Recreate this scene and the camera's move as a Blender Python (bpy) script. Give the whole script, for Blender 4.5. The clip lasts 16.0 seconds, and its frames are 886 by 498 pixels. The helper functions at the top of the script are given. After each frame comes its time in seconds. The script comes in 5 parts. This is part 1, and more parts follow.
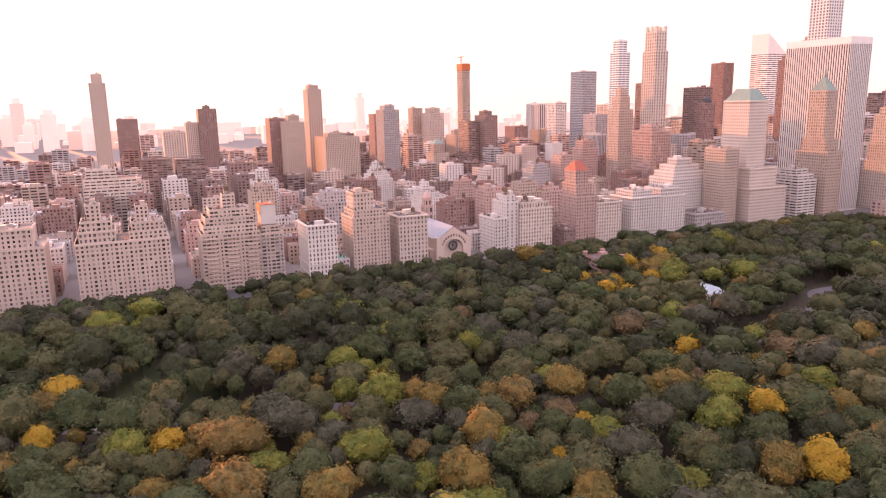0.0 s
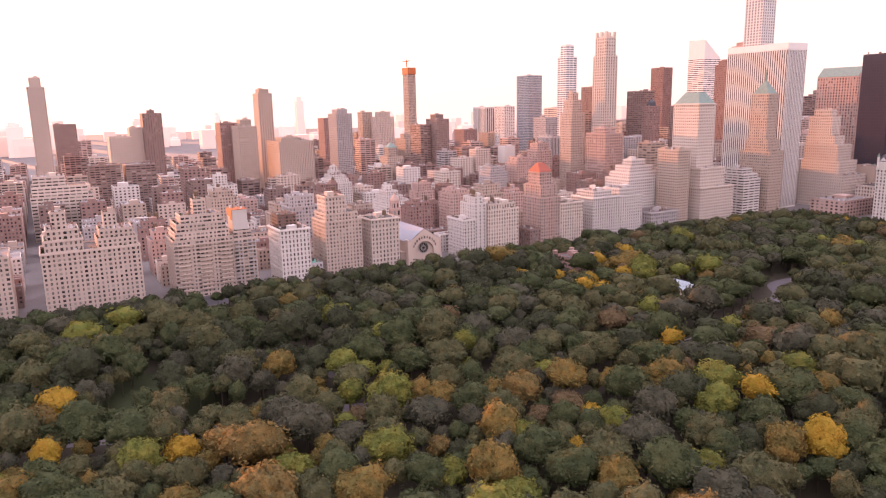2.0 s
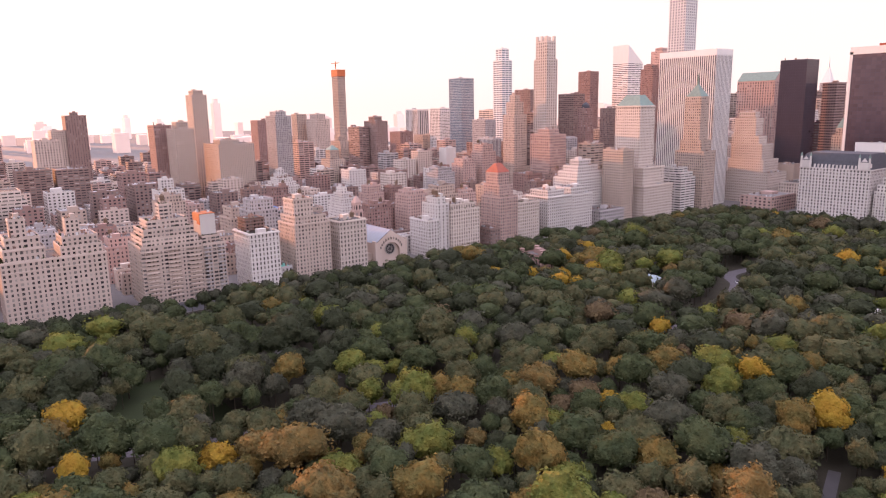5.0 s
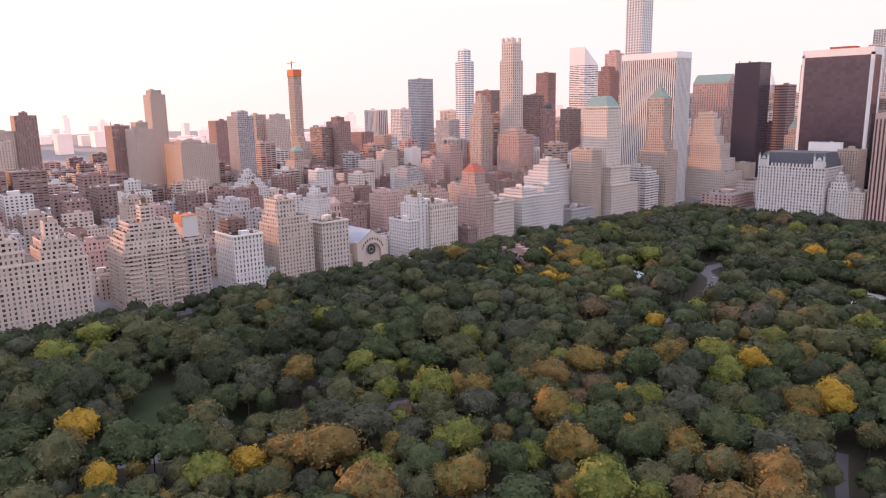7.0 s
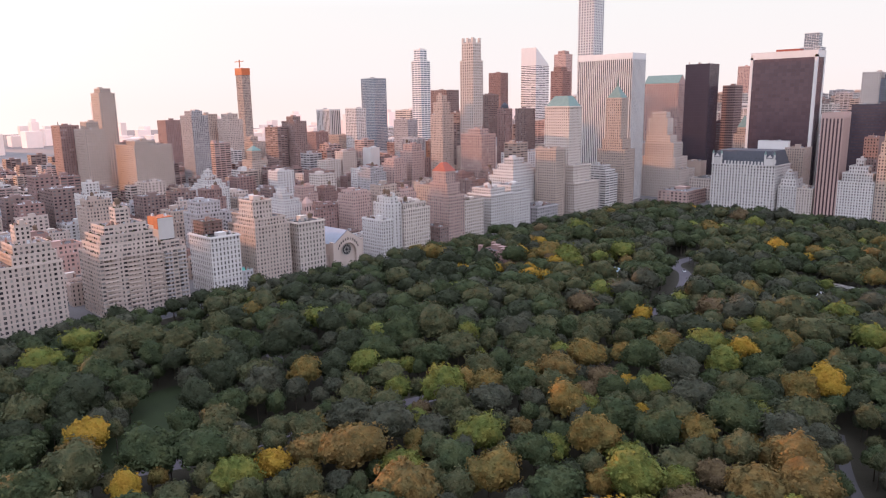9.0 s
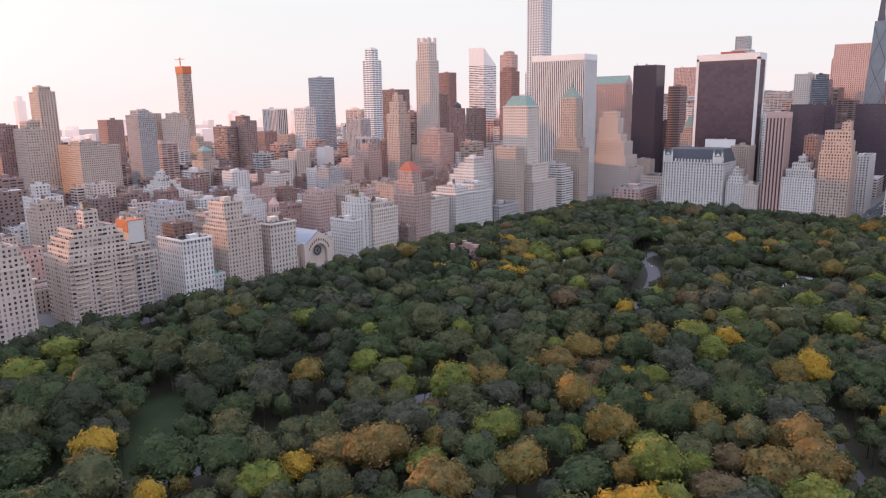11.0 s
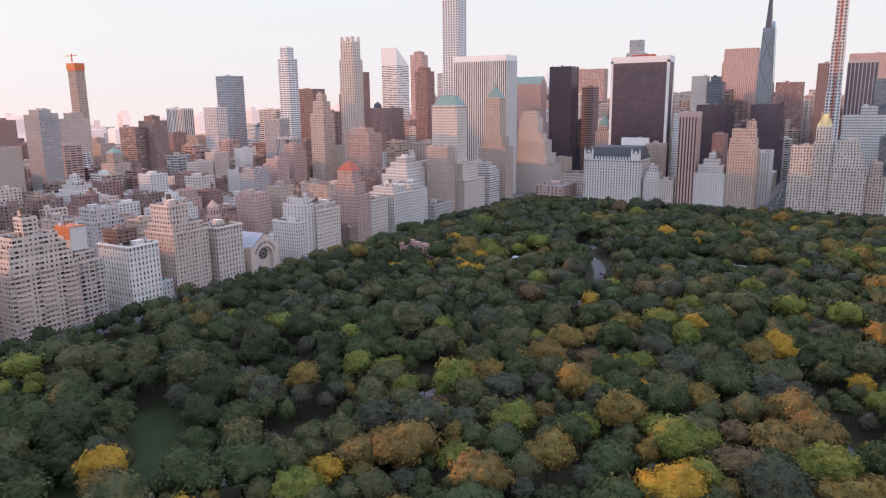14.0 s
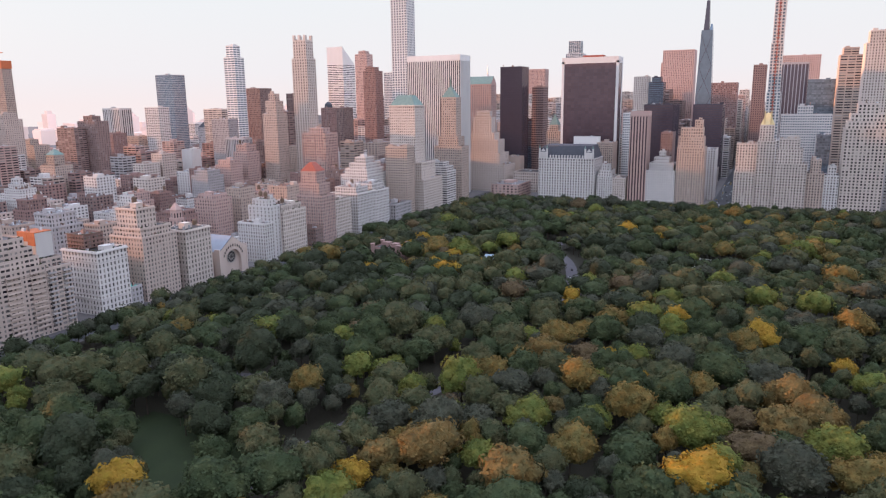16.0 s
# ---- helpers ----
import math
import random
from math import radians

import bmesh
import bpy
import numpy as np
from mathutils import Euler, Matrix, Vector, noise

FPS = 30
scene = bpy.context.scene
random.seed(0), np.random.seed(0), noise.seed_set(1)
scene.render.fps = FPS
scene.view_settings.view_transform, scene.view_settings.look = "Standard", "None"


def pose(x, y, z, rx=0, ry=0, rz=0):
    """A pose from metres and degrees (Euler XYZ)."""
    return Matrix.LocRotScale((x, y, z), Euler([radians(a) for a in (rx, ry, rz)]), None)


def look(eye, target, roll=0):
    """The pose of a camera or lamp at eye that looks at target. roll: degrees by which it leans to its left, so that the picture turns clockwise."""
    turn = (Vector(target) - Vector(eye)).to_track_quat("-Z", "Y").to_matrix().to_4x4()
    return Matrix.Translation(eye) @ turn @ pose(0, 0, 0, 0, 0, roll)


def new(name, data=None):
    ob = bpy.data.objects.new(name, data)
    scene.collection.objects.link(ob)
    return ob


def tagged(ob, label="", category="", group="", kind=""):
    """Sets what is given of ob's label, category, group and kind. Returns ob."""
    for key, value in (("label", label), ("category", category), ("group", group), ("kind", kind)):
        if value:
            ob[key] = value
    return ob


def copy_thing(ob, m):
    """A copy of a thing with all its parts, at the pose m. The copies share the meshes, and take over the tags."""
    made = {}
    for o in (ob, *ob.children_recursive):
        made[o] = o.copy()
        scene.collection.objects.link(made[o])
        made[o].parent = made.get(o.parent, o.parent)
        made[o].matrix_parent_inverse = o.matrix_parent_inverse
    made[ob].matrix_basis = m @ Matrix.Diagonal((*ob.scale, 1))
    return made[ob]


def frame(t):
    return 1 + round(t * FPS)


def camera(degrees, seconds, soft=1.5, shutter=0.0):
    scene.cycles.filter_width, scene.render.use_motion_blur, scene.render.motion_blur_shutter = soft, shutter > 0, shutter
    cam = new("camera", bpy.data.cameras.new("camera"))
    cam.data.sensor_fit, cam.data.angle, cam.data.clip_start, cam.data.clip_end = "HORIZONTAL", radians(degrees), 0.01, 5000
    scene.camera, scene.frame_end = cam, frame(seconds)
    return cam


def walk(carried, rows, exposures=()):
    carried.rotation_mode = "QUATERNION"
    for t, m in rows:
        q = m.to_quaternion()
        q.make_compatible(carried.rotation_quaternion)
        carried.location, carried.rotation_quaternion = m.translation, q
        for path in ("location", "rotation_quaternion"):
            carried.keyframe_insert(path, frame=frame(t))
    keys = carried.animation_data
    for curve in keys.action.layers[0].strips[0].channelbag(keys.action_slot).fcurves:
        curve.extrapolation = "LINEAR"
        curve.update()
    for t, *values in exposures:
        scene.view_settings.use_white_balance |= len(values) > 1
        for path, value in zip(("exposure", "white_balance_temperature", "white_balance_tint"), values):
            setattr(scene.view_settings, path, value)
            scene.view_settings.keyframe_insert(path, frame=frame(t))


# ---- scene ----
cam = camera(64.5, 16.0, soft=1.2)
METRES, EYE, TILT, LEAN, TURN = 250.0, 143.0, 0.0, 0.0, 65.5
ROWS = [
    (0.0, 0.0, 0.0, 0.0, -0.22, -11.78, 1.04),
    (0.5, -0.0302, -0.0059, 0.0001, -1.63, -11.72, 1.1),
    (1.0, -0.0604, -0.0109, 0.0002, -2.96, -11.65, 1.14),
    (1.5, -0.0909, -0.0146, -0.0, -4.27, -11.6, 1.16),
    (2.0, -0.1219, -0.0173, -0.0003, -5.43, -11.56, 1.17),
    (2.5, -0.1529, -0.019, -0.0005, -6.59, -11.54, 1.16),
    (3.0, -0.1839, -0.0196, -0.0004, -7.79, -11.51, 1.15),
    (3.5, -0.2152, -0.0192, -0.0004, -9.0, -11.5, 1.14),
    (4.0, -0.2463, -0.0182, -0.0004, -10.19, -11.5, 1.13),
    (6.5, -0.4015, 0.0005, 0.0011, -15.6, -11.5, 1.04),
    (7.0, -0.4321, 0.0064, 0.0013, -16.73, -11.52, 1.0),
    (7.5, -0.4624, 0.0131, 0.0015, -17.9, -11.54, 0.99),
    (8.0, -0.4929, 0.0204, 0.0016, -19.11, -11.58, 0.95),
    (8.5, -0.5231, 0.0285, 0.0018, -20.3, -11.6, 0.92),
    (9.0, -0.553, 0.0371, 0.002, -21.53, -11.62, 0.91),
    (11.5, -0.6995, 0.0916, 0.0035, -27.94, -11.75, 0.78),
    (12.0, -0.728, 0.1046, 0.0035, -29.18, -11.77, 0.76),
    (12.5, -0.756, 0.1188, 0.0036, -30.65, -11.78, 0.74),
    (13.0, -0.7837, 0.1339, 0.0036, -32.31, -11.79, 0.72),
    (13.5, -0.8108, 0.1499, 0.0036, -33.86, -11.81, 0.7),
    (14.0, -0.8373, 0.1668, 0.0035, -35.21, -11.83, 0.69),
    (14.5, -0.8635, 0.1843, 0.0034, -36.62, -11.86, 0.67),
    (15.0, -0.8891, 0.2027, 0.0033, -37.93, -11.87, 0.66),
    (15.5, -0.914, 0.2222, 0.0032, -39.26, -11.87, 0.67),
    (16.0, -0.9387, 0.2422, 0.0032, -40.51, -11.9, 0.68),
]
walk(cam, [(t, pose(0, 0, EYE, TILT, LEAN, TURN) @ pose(METRES * x, METRES * y, METRES * z, 90 + pitch, roll, yaw)) for t, x, y, z, yaw, pitch, roll in ROWS],
     exposures=[(0.0, 1.20, 8000, 40), (4.0, 1.08, 7350, 33), (8.0, 0.88, 6450, 17), (12.0, 0.79, 6150, 12), (16.0, 0.75, 6050, 11)])

# ---- light: low morning sun over the east side, pale hazy sky ----
SUN_YAW, SUN_ELEV = 101.5, 4.8          # degrees; yaw counts from the down-avenue direction towards the east
s_dir = Vector((-math.sin(radians(SUN_YAW)) * math.cos(radians(SUN_ELEV)), math.cos(radians(SUN_YAW)) * math.cos(radians(SUN_ELEV)), math.sin(radians(SUN_ELEV))))
sun_data = bpy.data.lights.new("sun", "SUN")
sun_data.energy, sun_data.angle, sun_data.color = 5.0, radians(0.8), (1.0, 0.44, 0.19)
sun = new("sun", sun_data)
sun.matrix_world = look(s_dir * 3000, (0, 0, 0))

world = bpy.data.worlds.new("sky")
scene.world = world
world.use_nodes = True
wn, wl = world.node_tree.nodes, world.node_tree.links
wn.clear()
w_out, w_bg, w_add = wn.new("ShaderNodeOutputWorld"), wn.new("ShaderNodeBackground"), wn.new("ShaderNodeMix")
w_sky, w_geo, w_sep, w_ramp = wn.new("ShaderNodeTexSky"), wn.new("ShaderNodeTexCoord"), wn.new("ShaderNodeSeparateXYZ"), wn.new("ShaderNodeValToRGB")
w_sky.sky_type, w_sky.sun_disc = "NISHITA", False
w_sky.sun_elevation, w_sky.sun_rotation = radians(SUN_ELEV), math.atan2(s_dir.x, s_dir.y)
w_sky.dust_density = 4.0
wl.new(w_geo.outputs["Generated"], w_sep.inputs[0])
wl.new(w_sep.outputs["Z"], w_ramp.inputs[0])
r = w_ramp.color_ramp
r.elements[0].position, r.elements[0].color = 0.0, (0.93, 0.80, 0.75, 1)
r.elements[1].position, r.elements[1].color = 1.0, (1.55, 1.75, 2.15, 1)
for at, c in ((0.04, (0.88, 0.82, 0.79, 1)), (0.13, (0.845, 0.83, 0.80, 1)), (0.30, (1.35, 1.40, 1.55, 1)), (0.6, (1.6, 1.75, 2.1, 1))):
    e = r.elements.new(at)
    e.color = c
# brightening of the haze round the sun
w_dot, w_pow, w_glow = wn.new("ShaderNodeVectorMath"), wn.new("ShaderNodeMath"), wn.new("ShaderNodeMix")
w_dot.operation, w_dot.inputs[1].default_value = "DOT_PRODUCT", s_dir
wl.new(w_geo.outputs["Generated"], w_dot.inputs[0])
w_max = wn.new("ShaderNodeMath")
w_max.operation, w_max.inputs[1].default_value = "MAXIMUM", 0.0
wl.new(w_dot.outputs["Value"], w_max.inputs[0])
w_pow.operation, w_pow.inputs[1].default_value = "POWER", 9.0
wl.new(w_max.outputs[0], w_pow.inputs[0])
w_glow.data_type, w_glow.blend_type = "RGBA", "ADD"
wl.new(w_pow.outputs[0], w_glow.inputs["Factor"])
wl.new(w_ramp.outputs[0], w_glow.inputs["A"])
w_glow.inputs["B"].default_value = (0.35, 0.24, 0.18, 1)
w_add.data_type, w_add.blend_type = "RGBA", "ADD"
w_add.inputs["Factor"].default_value = 0.012
wl.new(w_glow.outputs["Result"], w_add.inputs["A"])
wl.new(w_sky.outputs[0], w_add.inputs["B"])
wl.new(w_add.outputs["Result"], w_bg.inputs[0])
w_bg.inputs["Strength"].default_value = 0.62
wl.new(w_bg.outputs[0], w_out.inputs[0])


# ---- materials ----
def shade(name, base, rough=0.85, var=0.25, scale=0.3, fine=3.0, metal=0.0, bump=0.0, obj=0.15, island=0.0, spec=0.3, streak=False, second=None, blinds=None):
    """A procedural surface: base colour with coarse and fine noise, a shift for each object or island, and relief."""
    m = bpy.data.materials.new(name)
    m.use_nodes = True
    n, l = m.node_tree.nodes, m.node_tree.links
    p = n["Principled BSDF"]
    p.inputs["Roughness"].default_value, p.inputs["Metallic"].default_value = rough, metal
    p.inputs["Specular IOR Level"].default_value = spec
    co, geo, info = n.new("ShaderNodeTexCoord"), n.new("ShaderNodeNewGeometry"), n.new("ShaderNodeObjectInfo")
    mp = n.new("ShaderNodeMapping")
    mp.inputs["Scale"].default_value = (1, 1, 0.2 if streak else 1)
    l.new(geo.outputs["Position"], mp.inputs["Vector"])
    a, b = n.new("ShaderNodeTexNoise"), n.new("ShaderNodeTexNoise")
    a.inputs["Scale"].default_value, b.inputs["Scale"].default_value = scale, fine
    a.inputs["Detail"].default_value, b.inputs["Detail"].default_value = 4, 3
    l.new(mp.outputs[0], a.inputs["Vector"])
    l.new(geo.outputs["Position"], b.inputs["Vector"])

    def math_node(op, x, y):
        k = n.new("ShaderNodeMath")
        k.operation = op
        for i, v in enumerate((x, y)):
            if isinstance(v, (int, float)):
                k.inputs[i].default_value = v
            else:
                l.new(v, k.inputs[i])
        return k.outputs[0]
    v = math_node("ADD", math_node("MULTIPLY", math_node("SUBTRACT", a.outputs[0], 0.5), 2 * var), math_node("MULTIPLY", math_node("SUBTRACT", b.outputs[0], 0.5), var))
    v = math_node("ADD", v, math_node("MULTIPLY", math_node("SUBTRACT", info.outputs["Random"], 0.5), 2 * obj))
    if island:
        v = math_node("ADD", v, math_node("MULTIPLY", math_node("SUBTRACT", geo.outputs["Random Per Island"], 0.5), 2 * island))
    v = math_node("ADD", v, 1.0)
    mul = n.new("ShaderNodeMix")
    mul.data_type, mul.blend_type = "RGBA", "MULTIPLY"
    mul.inputs["Factor"].default_value = 1.0
    if second:
        mixc = n.new("ShaderNodeMix")
        mixc.data_type = "RGBA"
        mixc.inputs["A"].default_value, mixc.inputs["B"].default_value = (*base, 1), (*second, 1)
        l.new(info.outputs["Random"] if not island else geo.outputs["Random Per Island"], mixc.inputs["Factor"])
        l.new(mixc.outputs["Result"], mul.inputs["A"])
    else:
        mul.inputs["A"].default_value = (*base, 1)
    if blinds:
        # some panes with drawn shades behind them
        hsh, mixb = n.new("ShaderNodeTexWhiteNoise"), n.new("ShaderNodeMix")
        hsh.noise_dimensions, mixb.data_type = "1D", "RGBA"
        l.new(math_node("ADD", info.outputs["Random"], geo.outputs["Random Per Island"]), hsh.inputs["W"])
        l.new(math_node("POWER", hsh.outputs["Value"], 3.0), mixb.inputs["Factor"])
        mixb.inputs["A"].default_value, mixb.inputs["B"].default_value = (*base, 1), (*blinds, 1)
        l.new(mixb.outputs["Result"], mul.inputs["A"])
    comb = n.new("ShaderNodeCombineColor")
    for i in range(3):
        l.new(v, comb.inputs[i])
    l.new(comb.outputs[0], mul.inputs["B"])
    l.new(mul.outputs["Result"], p.inputs["Base Color"])
    if bump:
        bp = n.new("ShaderNodeBump")
        bp.inputs["Strength"].default_value, bp.inputs["Distance"].default_value = bump, 0.3 if bump < 0.9 else 1.0
        l.new(b.outputs[0], bp.inputs["Height"])
        l.new(bp.outputs[0], p.inputs["Normal"])
    return m


def wall_mat(name, base, second=None, var=0.12):
    return shade(name, base, 0.88, var, 0.12, 2.0, obj=0.10, streak=True, second=second, bump=0.15, spec=0.15)


M_LIME = wall_mat("limestone", (0.50, 0.42, 0.375))
M_BEIGE = wall_mat("beige_brick", (0.46, 0.365, 0.32))
M_TAN = wall_mat("tan_brick", (0.40, 0.31, 0.265))
M_WHITE = wall_mat("white_brick", (0.53, 0.485, 0.465))
M_PINK = wall_mat("pink_granite", (0.42, 0.29, 0.26))
M_RED = wall_mat("red_brick", (0.255, 0.160, 0.145))
M_BROWN = wall_mat("brown_brick", (0.235, 0.16, 0.145))
M_GREY = wall_mat("grey_stone", (0.36, 0.33, 0.33))
M_MARBLE = wall_mat("white_marble", (0.66, 0.62, 0.60), var=0.06)
M_BLACK = shade("black_cladding", (0.052, 0.042, 0.056), 0.22, 0.1, 0.1, spec=0.5)
M_COPPER = shade("green_copper", (0.14, 0.20, 0.18), 0.6, 0.25, 0.3, 2.0)
M_SLATE = shade("slate_roof", (0.065, 0.065, 0.078), 0.75, 0.25, 0.3, 2.5, bump=0.2)
M_TILE = shade("red_tile_roof", (0.30, 0.075, 0.05), 0.7, 0.25, 0.4, 2.5, bump=0.2)
M_ROOF = shade("tar_roof", (0.09, 0.075, 0.075), 0.9, 0.35, 0.15, 1.5, obj=0.35, second=(0.17, 0.15, 0.15))
M_TANK = shade("tank_timber", (0.13, 0.085, 0.06), 0.9, 0.3, 0.5, 4.0)
M_STEEL = shade("painted_steel", (0.55, 0.53, 0.52), 0.5, 0.15, 0.5, 3.0, metal=0.2)
M_GOLD = shade("gilt_roof", (0.52, 0.41, 0.22), 0.5, 0.2, 0.5, metal=0.2)
M_ORANGE = shade("orange_netting", (0.42, 0.12, 0.05), 0.8, 0.3, 0.3, 2.0)
M_TARP = shade("blue_tarpaulin", (0.05, 0.11, 0.28), 0.6, 0.25, 0.3, 2.0)
M_TEAL = shade("teal_copper", (0.10, 0.36, 0.31), 0.6, 0.25, 0.3, 2.0)
M_GLASS = shade("window_glass", (0.026, 0.022, 0.027), 0.25, 0.2, 0.2, 1.0, island=0.3, obj=0.2, spec=0.25, blinds=(0.32, 0.28, 0.26))
M_GLASSD = shade("bronze_curtain_glass", (0.125, 0.082, 0.094), 0.12, 0.15, 0.03, 0.3, obj=0.1, island=0.13, spec=0.5, metal=0.45)
M_GLASSB = shade("blue_curtain_glass", (0.14, 0.17, 0.21), 0.12, 0.2, 0.1, 0.5, obj=0.1, island=0.3, spec=0.6, metal=0.4)
M_FRAME = shade("window_frame_paint", (0.30, 0.27, 0.25), 0.6, 0.1, 1.0)
M_ASPHALT = shade("asphalt", (0.055, 0.053, 0.058), 0.9, 0.2, 0.1, 4.0)
M_PAVE = shade("path_paving", (0.070, 0.062, 0.064), 0.9, 0.2, 0.15, 3.0)
M_PATH = shade("park_drive_asphalt", (0.095, 0.082, 0.092), 0.9, 0.2, 0.15, 3.0)
M_KERB = shade("kerb_granite", (0.33, 0.31, 0.31), 0.85, 0.15, 0.5)
M_GRASS = shade("lawn_grass", (0.021, 0.030, 0.009), 0.95, 0.35, 0.08, 1.5, bump=0.4)
M_SOIL = shade("woodland_floor", (0.028, 0.023, 0.014), 0.95, 0.4, 0.08, 1.5, bump=0.4)
M_CITY = shade("city_ground", (0.13, 0.115, 0.115), 0.9, 0.3, 0.02, 0.3)
M_BARK = shade("bark", (0.06, 0.045, 0.035), 0.95, 0.3, 1.0, 6.0, bump=0.5)


def leaf_mat(name, base, second):
    base, second = [(c[0] * 0.90, c[1] * 0.86, c[2] * 1.45) for c in (base, second)]
    m = shade(name, base, 0.85, 0.50, 0.14, 1.0, obj=0.14, island=0.15, spec=0.12, bump=1.0)
    n, l = m.node_tree.nodes, m.node_tree.links
    p, out = n["Principled BSDF"], n["Material Output"]
    mul = p.inputs["Base Color"].links[0].from_node
    # warmer leaves scattered through the crown
    mixc, ns, geo, ramp = n.new("ShaderNodeMix"), n.new("ShaderNodeTexNoise"), n.new("ShaderNodeNewGeometry"), n.new("ShaderNodeValToRGB")
    mixc.data_type = "RGBA"
    mixc.inputs["A"].default_value, mixc.inputs["B"].default_value = (*base, 1), (*second, 1)
    ns.inputs["Scale"].default_value, ns.inputs["Detail"].default_value = 0.22, 3
    l.new(geo.outputs["Position"], ns.inputs["Vector"])
    ramp.color_ramp.elements[0].position, ramp.color_ramp.elements[1].position = 0.38, 0.68
    l.new(ns.outputs[0], ramp.inputs[0])
    l.new(ramp.outputs[0], mixc.inputs["Factor"])
    l.new(mixc.outputs["Result"], mul.inputs["A"])
    tr, mx = n.new("ShaderNodeBsdfTranslucent"), n.new("ShaderNodeMixShader")
    l.new(mul.outputs["Result"], tr.inputs["Color"])
    mx.inputs[0].default_value = 0.25
    l.new(p.outputs[0], mx.inputs[1])
    l.new(tr.outputs[0], mx.inputs[2])
    l.new(mx.outputs[0], out.inputs["Surface"])
    return m


LEAF = {
    "green": leaf_mat("leaf_deep_green", (0.044, 0.062, 0.017), (0.070, 0.084, 0.022)),
    "dark": leaf_mat("leaf_dark_green", (0.036, 0.046, 0.015), (0.052, 0.060, 0.020)),
    "olive": leaf_mat("leaf_olive", (0.066, 0.078, 0.023), (0.105, 0.098, 0.027)),
    "lime": leaf_mat("leaf_yellow_green", (0.104, 0.132, 0.020), (0.165, 0.160, 0.022)),
    "gold": leaf_mat("leaf_olive_gold", (0.125, 0.108, 0.022), (0.200, 0.128, 0.022)),
    "yellow": leaf_mat("leaf_yellow", (0.275, 0.190, 0.016), (0.330, 0.195, 0.018)),
    "orange": leaf_mat("leaf_orange", (0.180, 0.118, 0.024), (0.112, 0.100, 0.025)),
    "rust": leaf_mat("leaf_rust_brown", (0.120, 0.088, 0.030), (0.135, 0.100, 0.030)),
    "grey": leaf_mat("leaf_grey_green", (0.056, 0.062, 0.025), (0.078, 0.078, 0.031)),
}
# distance haze put into the colour: pale pink base plus a faint glow
M_FAR = shade("haze_painted_masonry", (0.62, 0.48, 0.45), 0.95, 0.1, 0.01, 0.05, island=0.2)
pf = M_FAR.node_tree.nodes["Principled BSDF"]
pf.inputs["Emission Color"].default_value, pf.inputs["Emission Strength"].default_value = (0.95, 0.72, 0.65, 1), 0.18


# ---- mesh building ----
class Geo:
    """Quads and polygons gathered into one mesh."""

    def __init__(self, at=(0, 0, 0)):
        self.v, self.f, self.m, self.at = [], [], [], at

    def poly(self, pts, m=0):
        k = len(self.v)
        ax, ay, az = self.at
        self.v += [(p[0] - ax, p[1] - ay, p[2] - az) for p in pts]
        self.f.append(tuple(range(k, k + len(pts))))
        self.m.append(m)

    def box(self, x0, x1, y0, y1, z0, z1, m=0, sides="NSEWT", top=None):
        if "N" in sides:
            self.poly([(x0, y0, z0), (x1, y0, z0), (x1, y0, z1), (x0, y0, z1)], m)
        if "S" in sides:
            self.poly([(x1, y1, z0), (x0, y1, z0), (x0, y1, z1), (x1, y1, z1)], m)
        if "W" in sides:
            self.poly([(x1, y0, z0), (x1, y1, z0), (x1, y1, z1), (x1, y0, z1)], m)
        if "E" in sides:
            self.poly([(x0, y1, z0), (x0, y0, z0), (x0, y0, z1), (x0, y1, z1)], m)
        if "T" in sides:
            self.poly([(x0, y0, z1), (x1, y0, z1), (x1, y1, z1), (x0, y1, z1)], m if top is None else top)

    def frustum(self, x0, x1, y0, y1, z0, z1, ix, iy, m=0):
        a = [(x0, y0, z0), (x1, y0, z0), (x1, y1, z0), (x0, y1, z0)]
        b = [(x0 + ix, y0 + iy, z1), (x1 - ix, y0 + iy, z1), (x1 - ix, y1 - iy, z1), (x0 + ix, y1 - iy, z1)]
        for i in range(4):
            j = (i + 1) % 4
            self.poly([a[i], a[j], b[j], b[i]], m)
        self.poly(b, m)

    def tube(self, x, y, z0, z1, r0, r1, n=10, m=0, cap=True):
        a = [(x + r0 * math.cos(6.2832 * i / n), y + r0 * math.sin(6.2832 * i / n), z0) for i in range(n)]
        b = [(x + r1 * math.cos(6.2832 * i / n), y + r1 * math.sin(6.2832 * i / n), z1) for i in range(n)]
        for i in range(n):
            j = (i + 1) % n
            self.poly([a[i], a[j], b[j], b[i]] if r1 > 0.01 else [a[i], a[j], (x, y, z1)], m)
        if cap and r1 > 0.01:
            self.poly(b, m)

    def mesh(self, name, mats):
        me = bpy.data.meshes.new(name)
        me.from_pydata(self.v, [], self.f)
        for mt in mats:
            me.materials.append(mt)
        if len(mats) > 1:
            me.polygons.foreach_set("material_index", self.m)
        me.update()
        return me


def part(name, g, mats, parent, label="", kind=""):
    ob = new(name, g.mesh(name, mats if isinstance(mats, (list, tuple)) else [mats]))
    ob.parent = parent
    return tagged(ob, label, kind=kind)


FOOT = []           # footprints already built on
ROOFS = []          # flat roofs that carry small gear


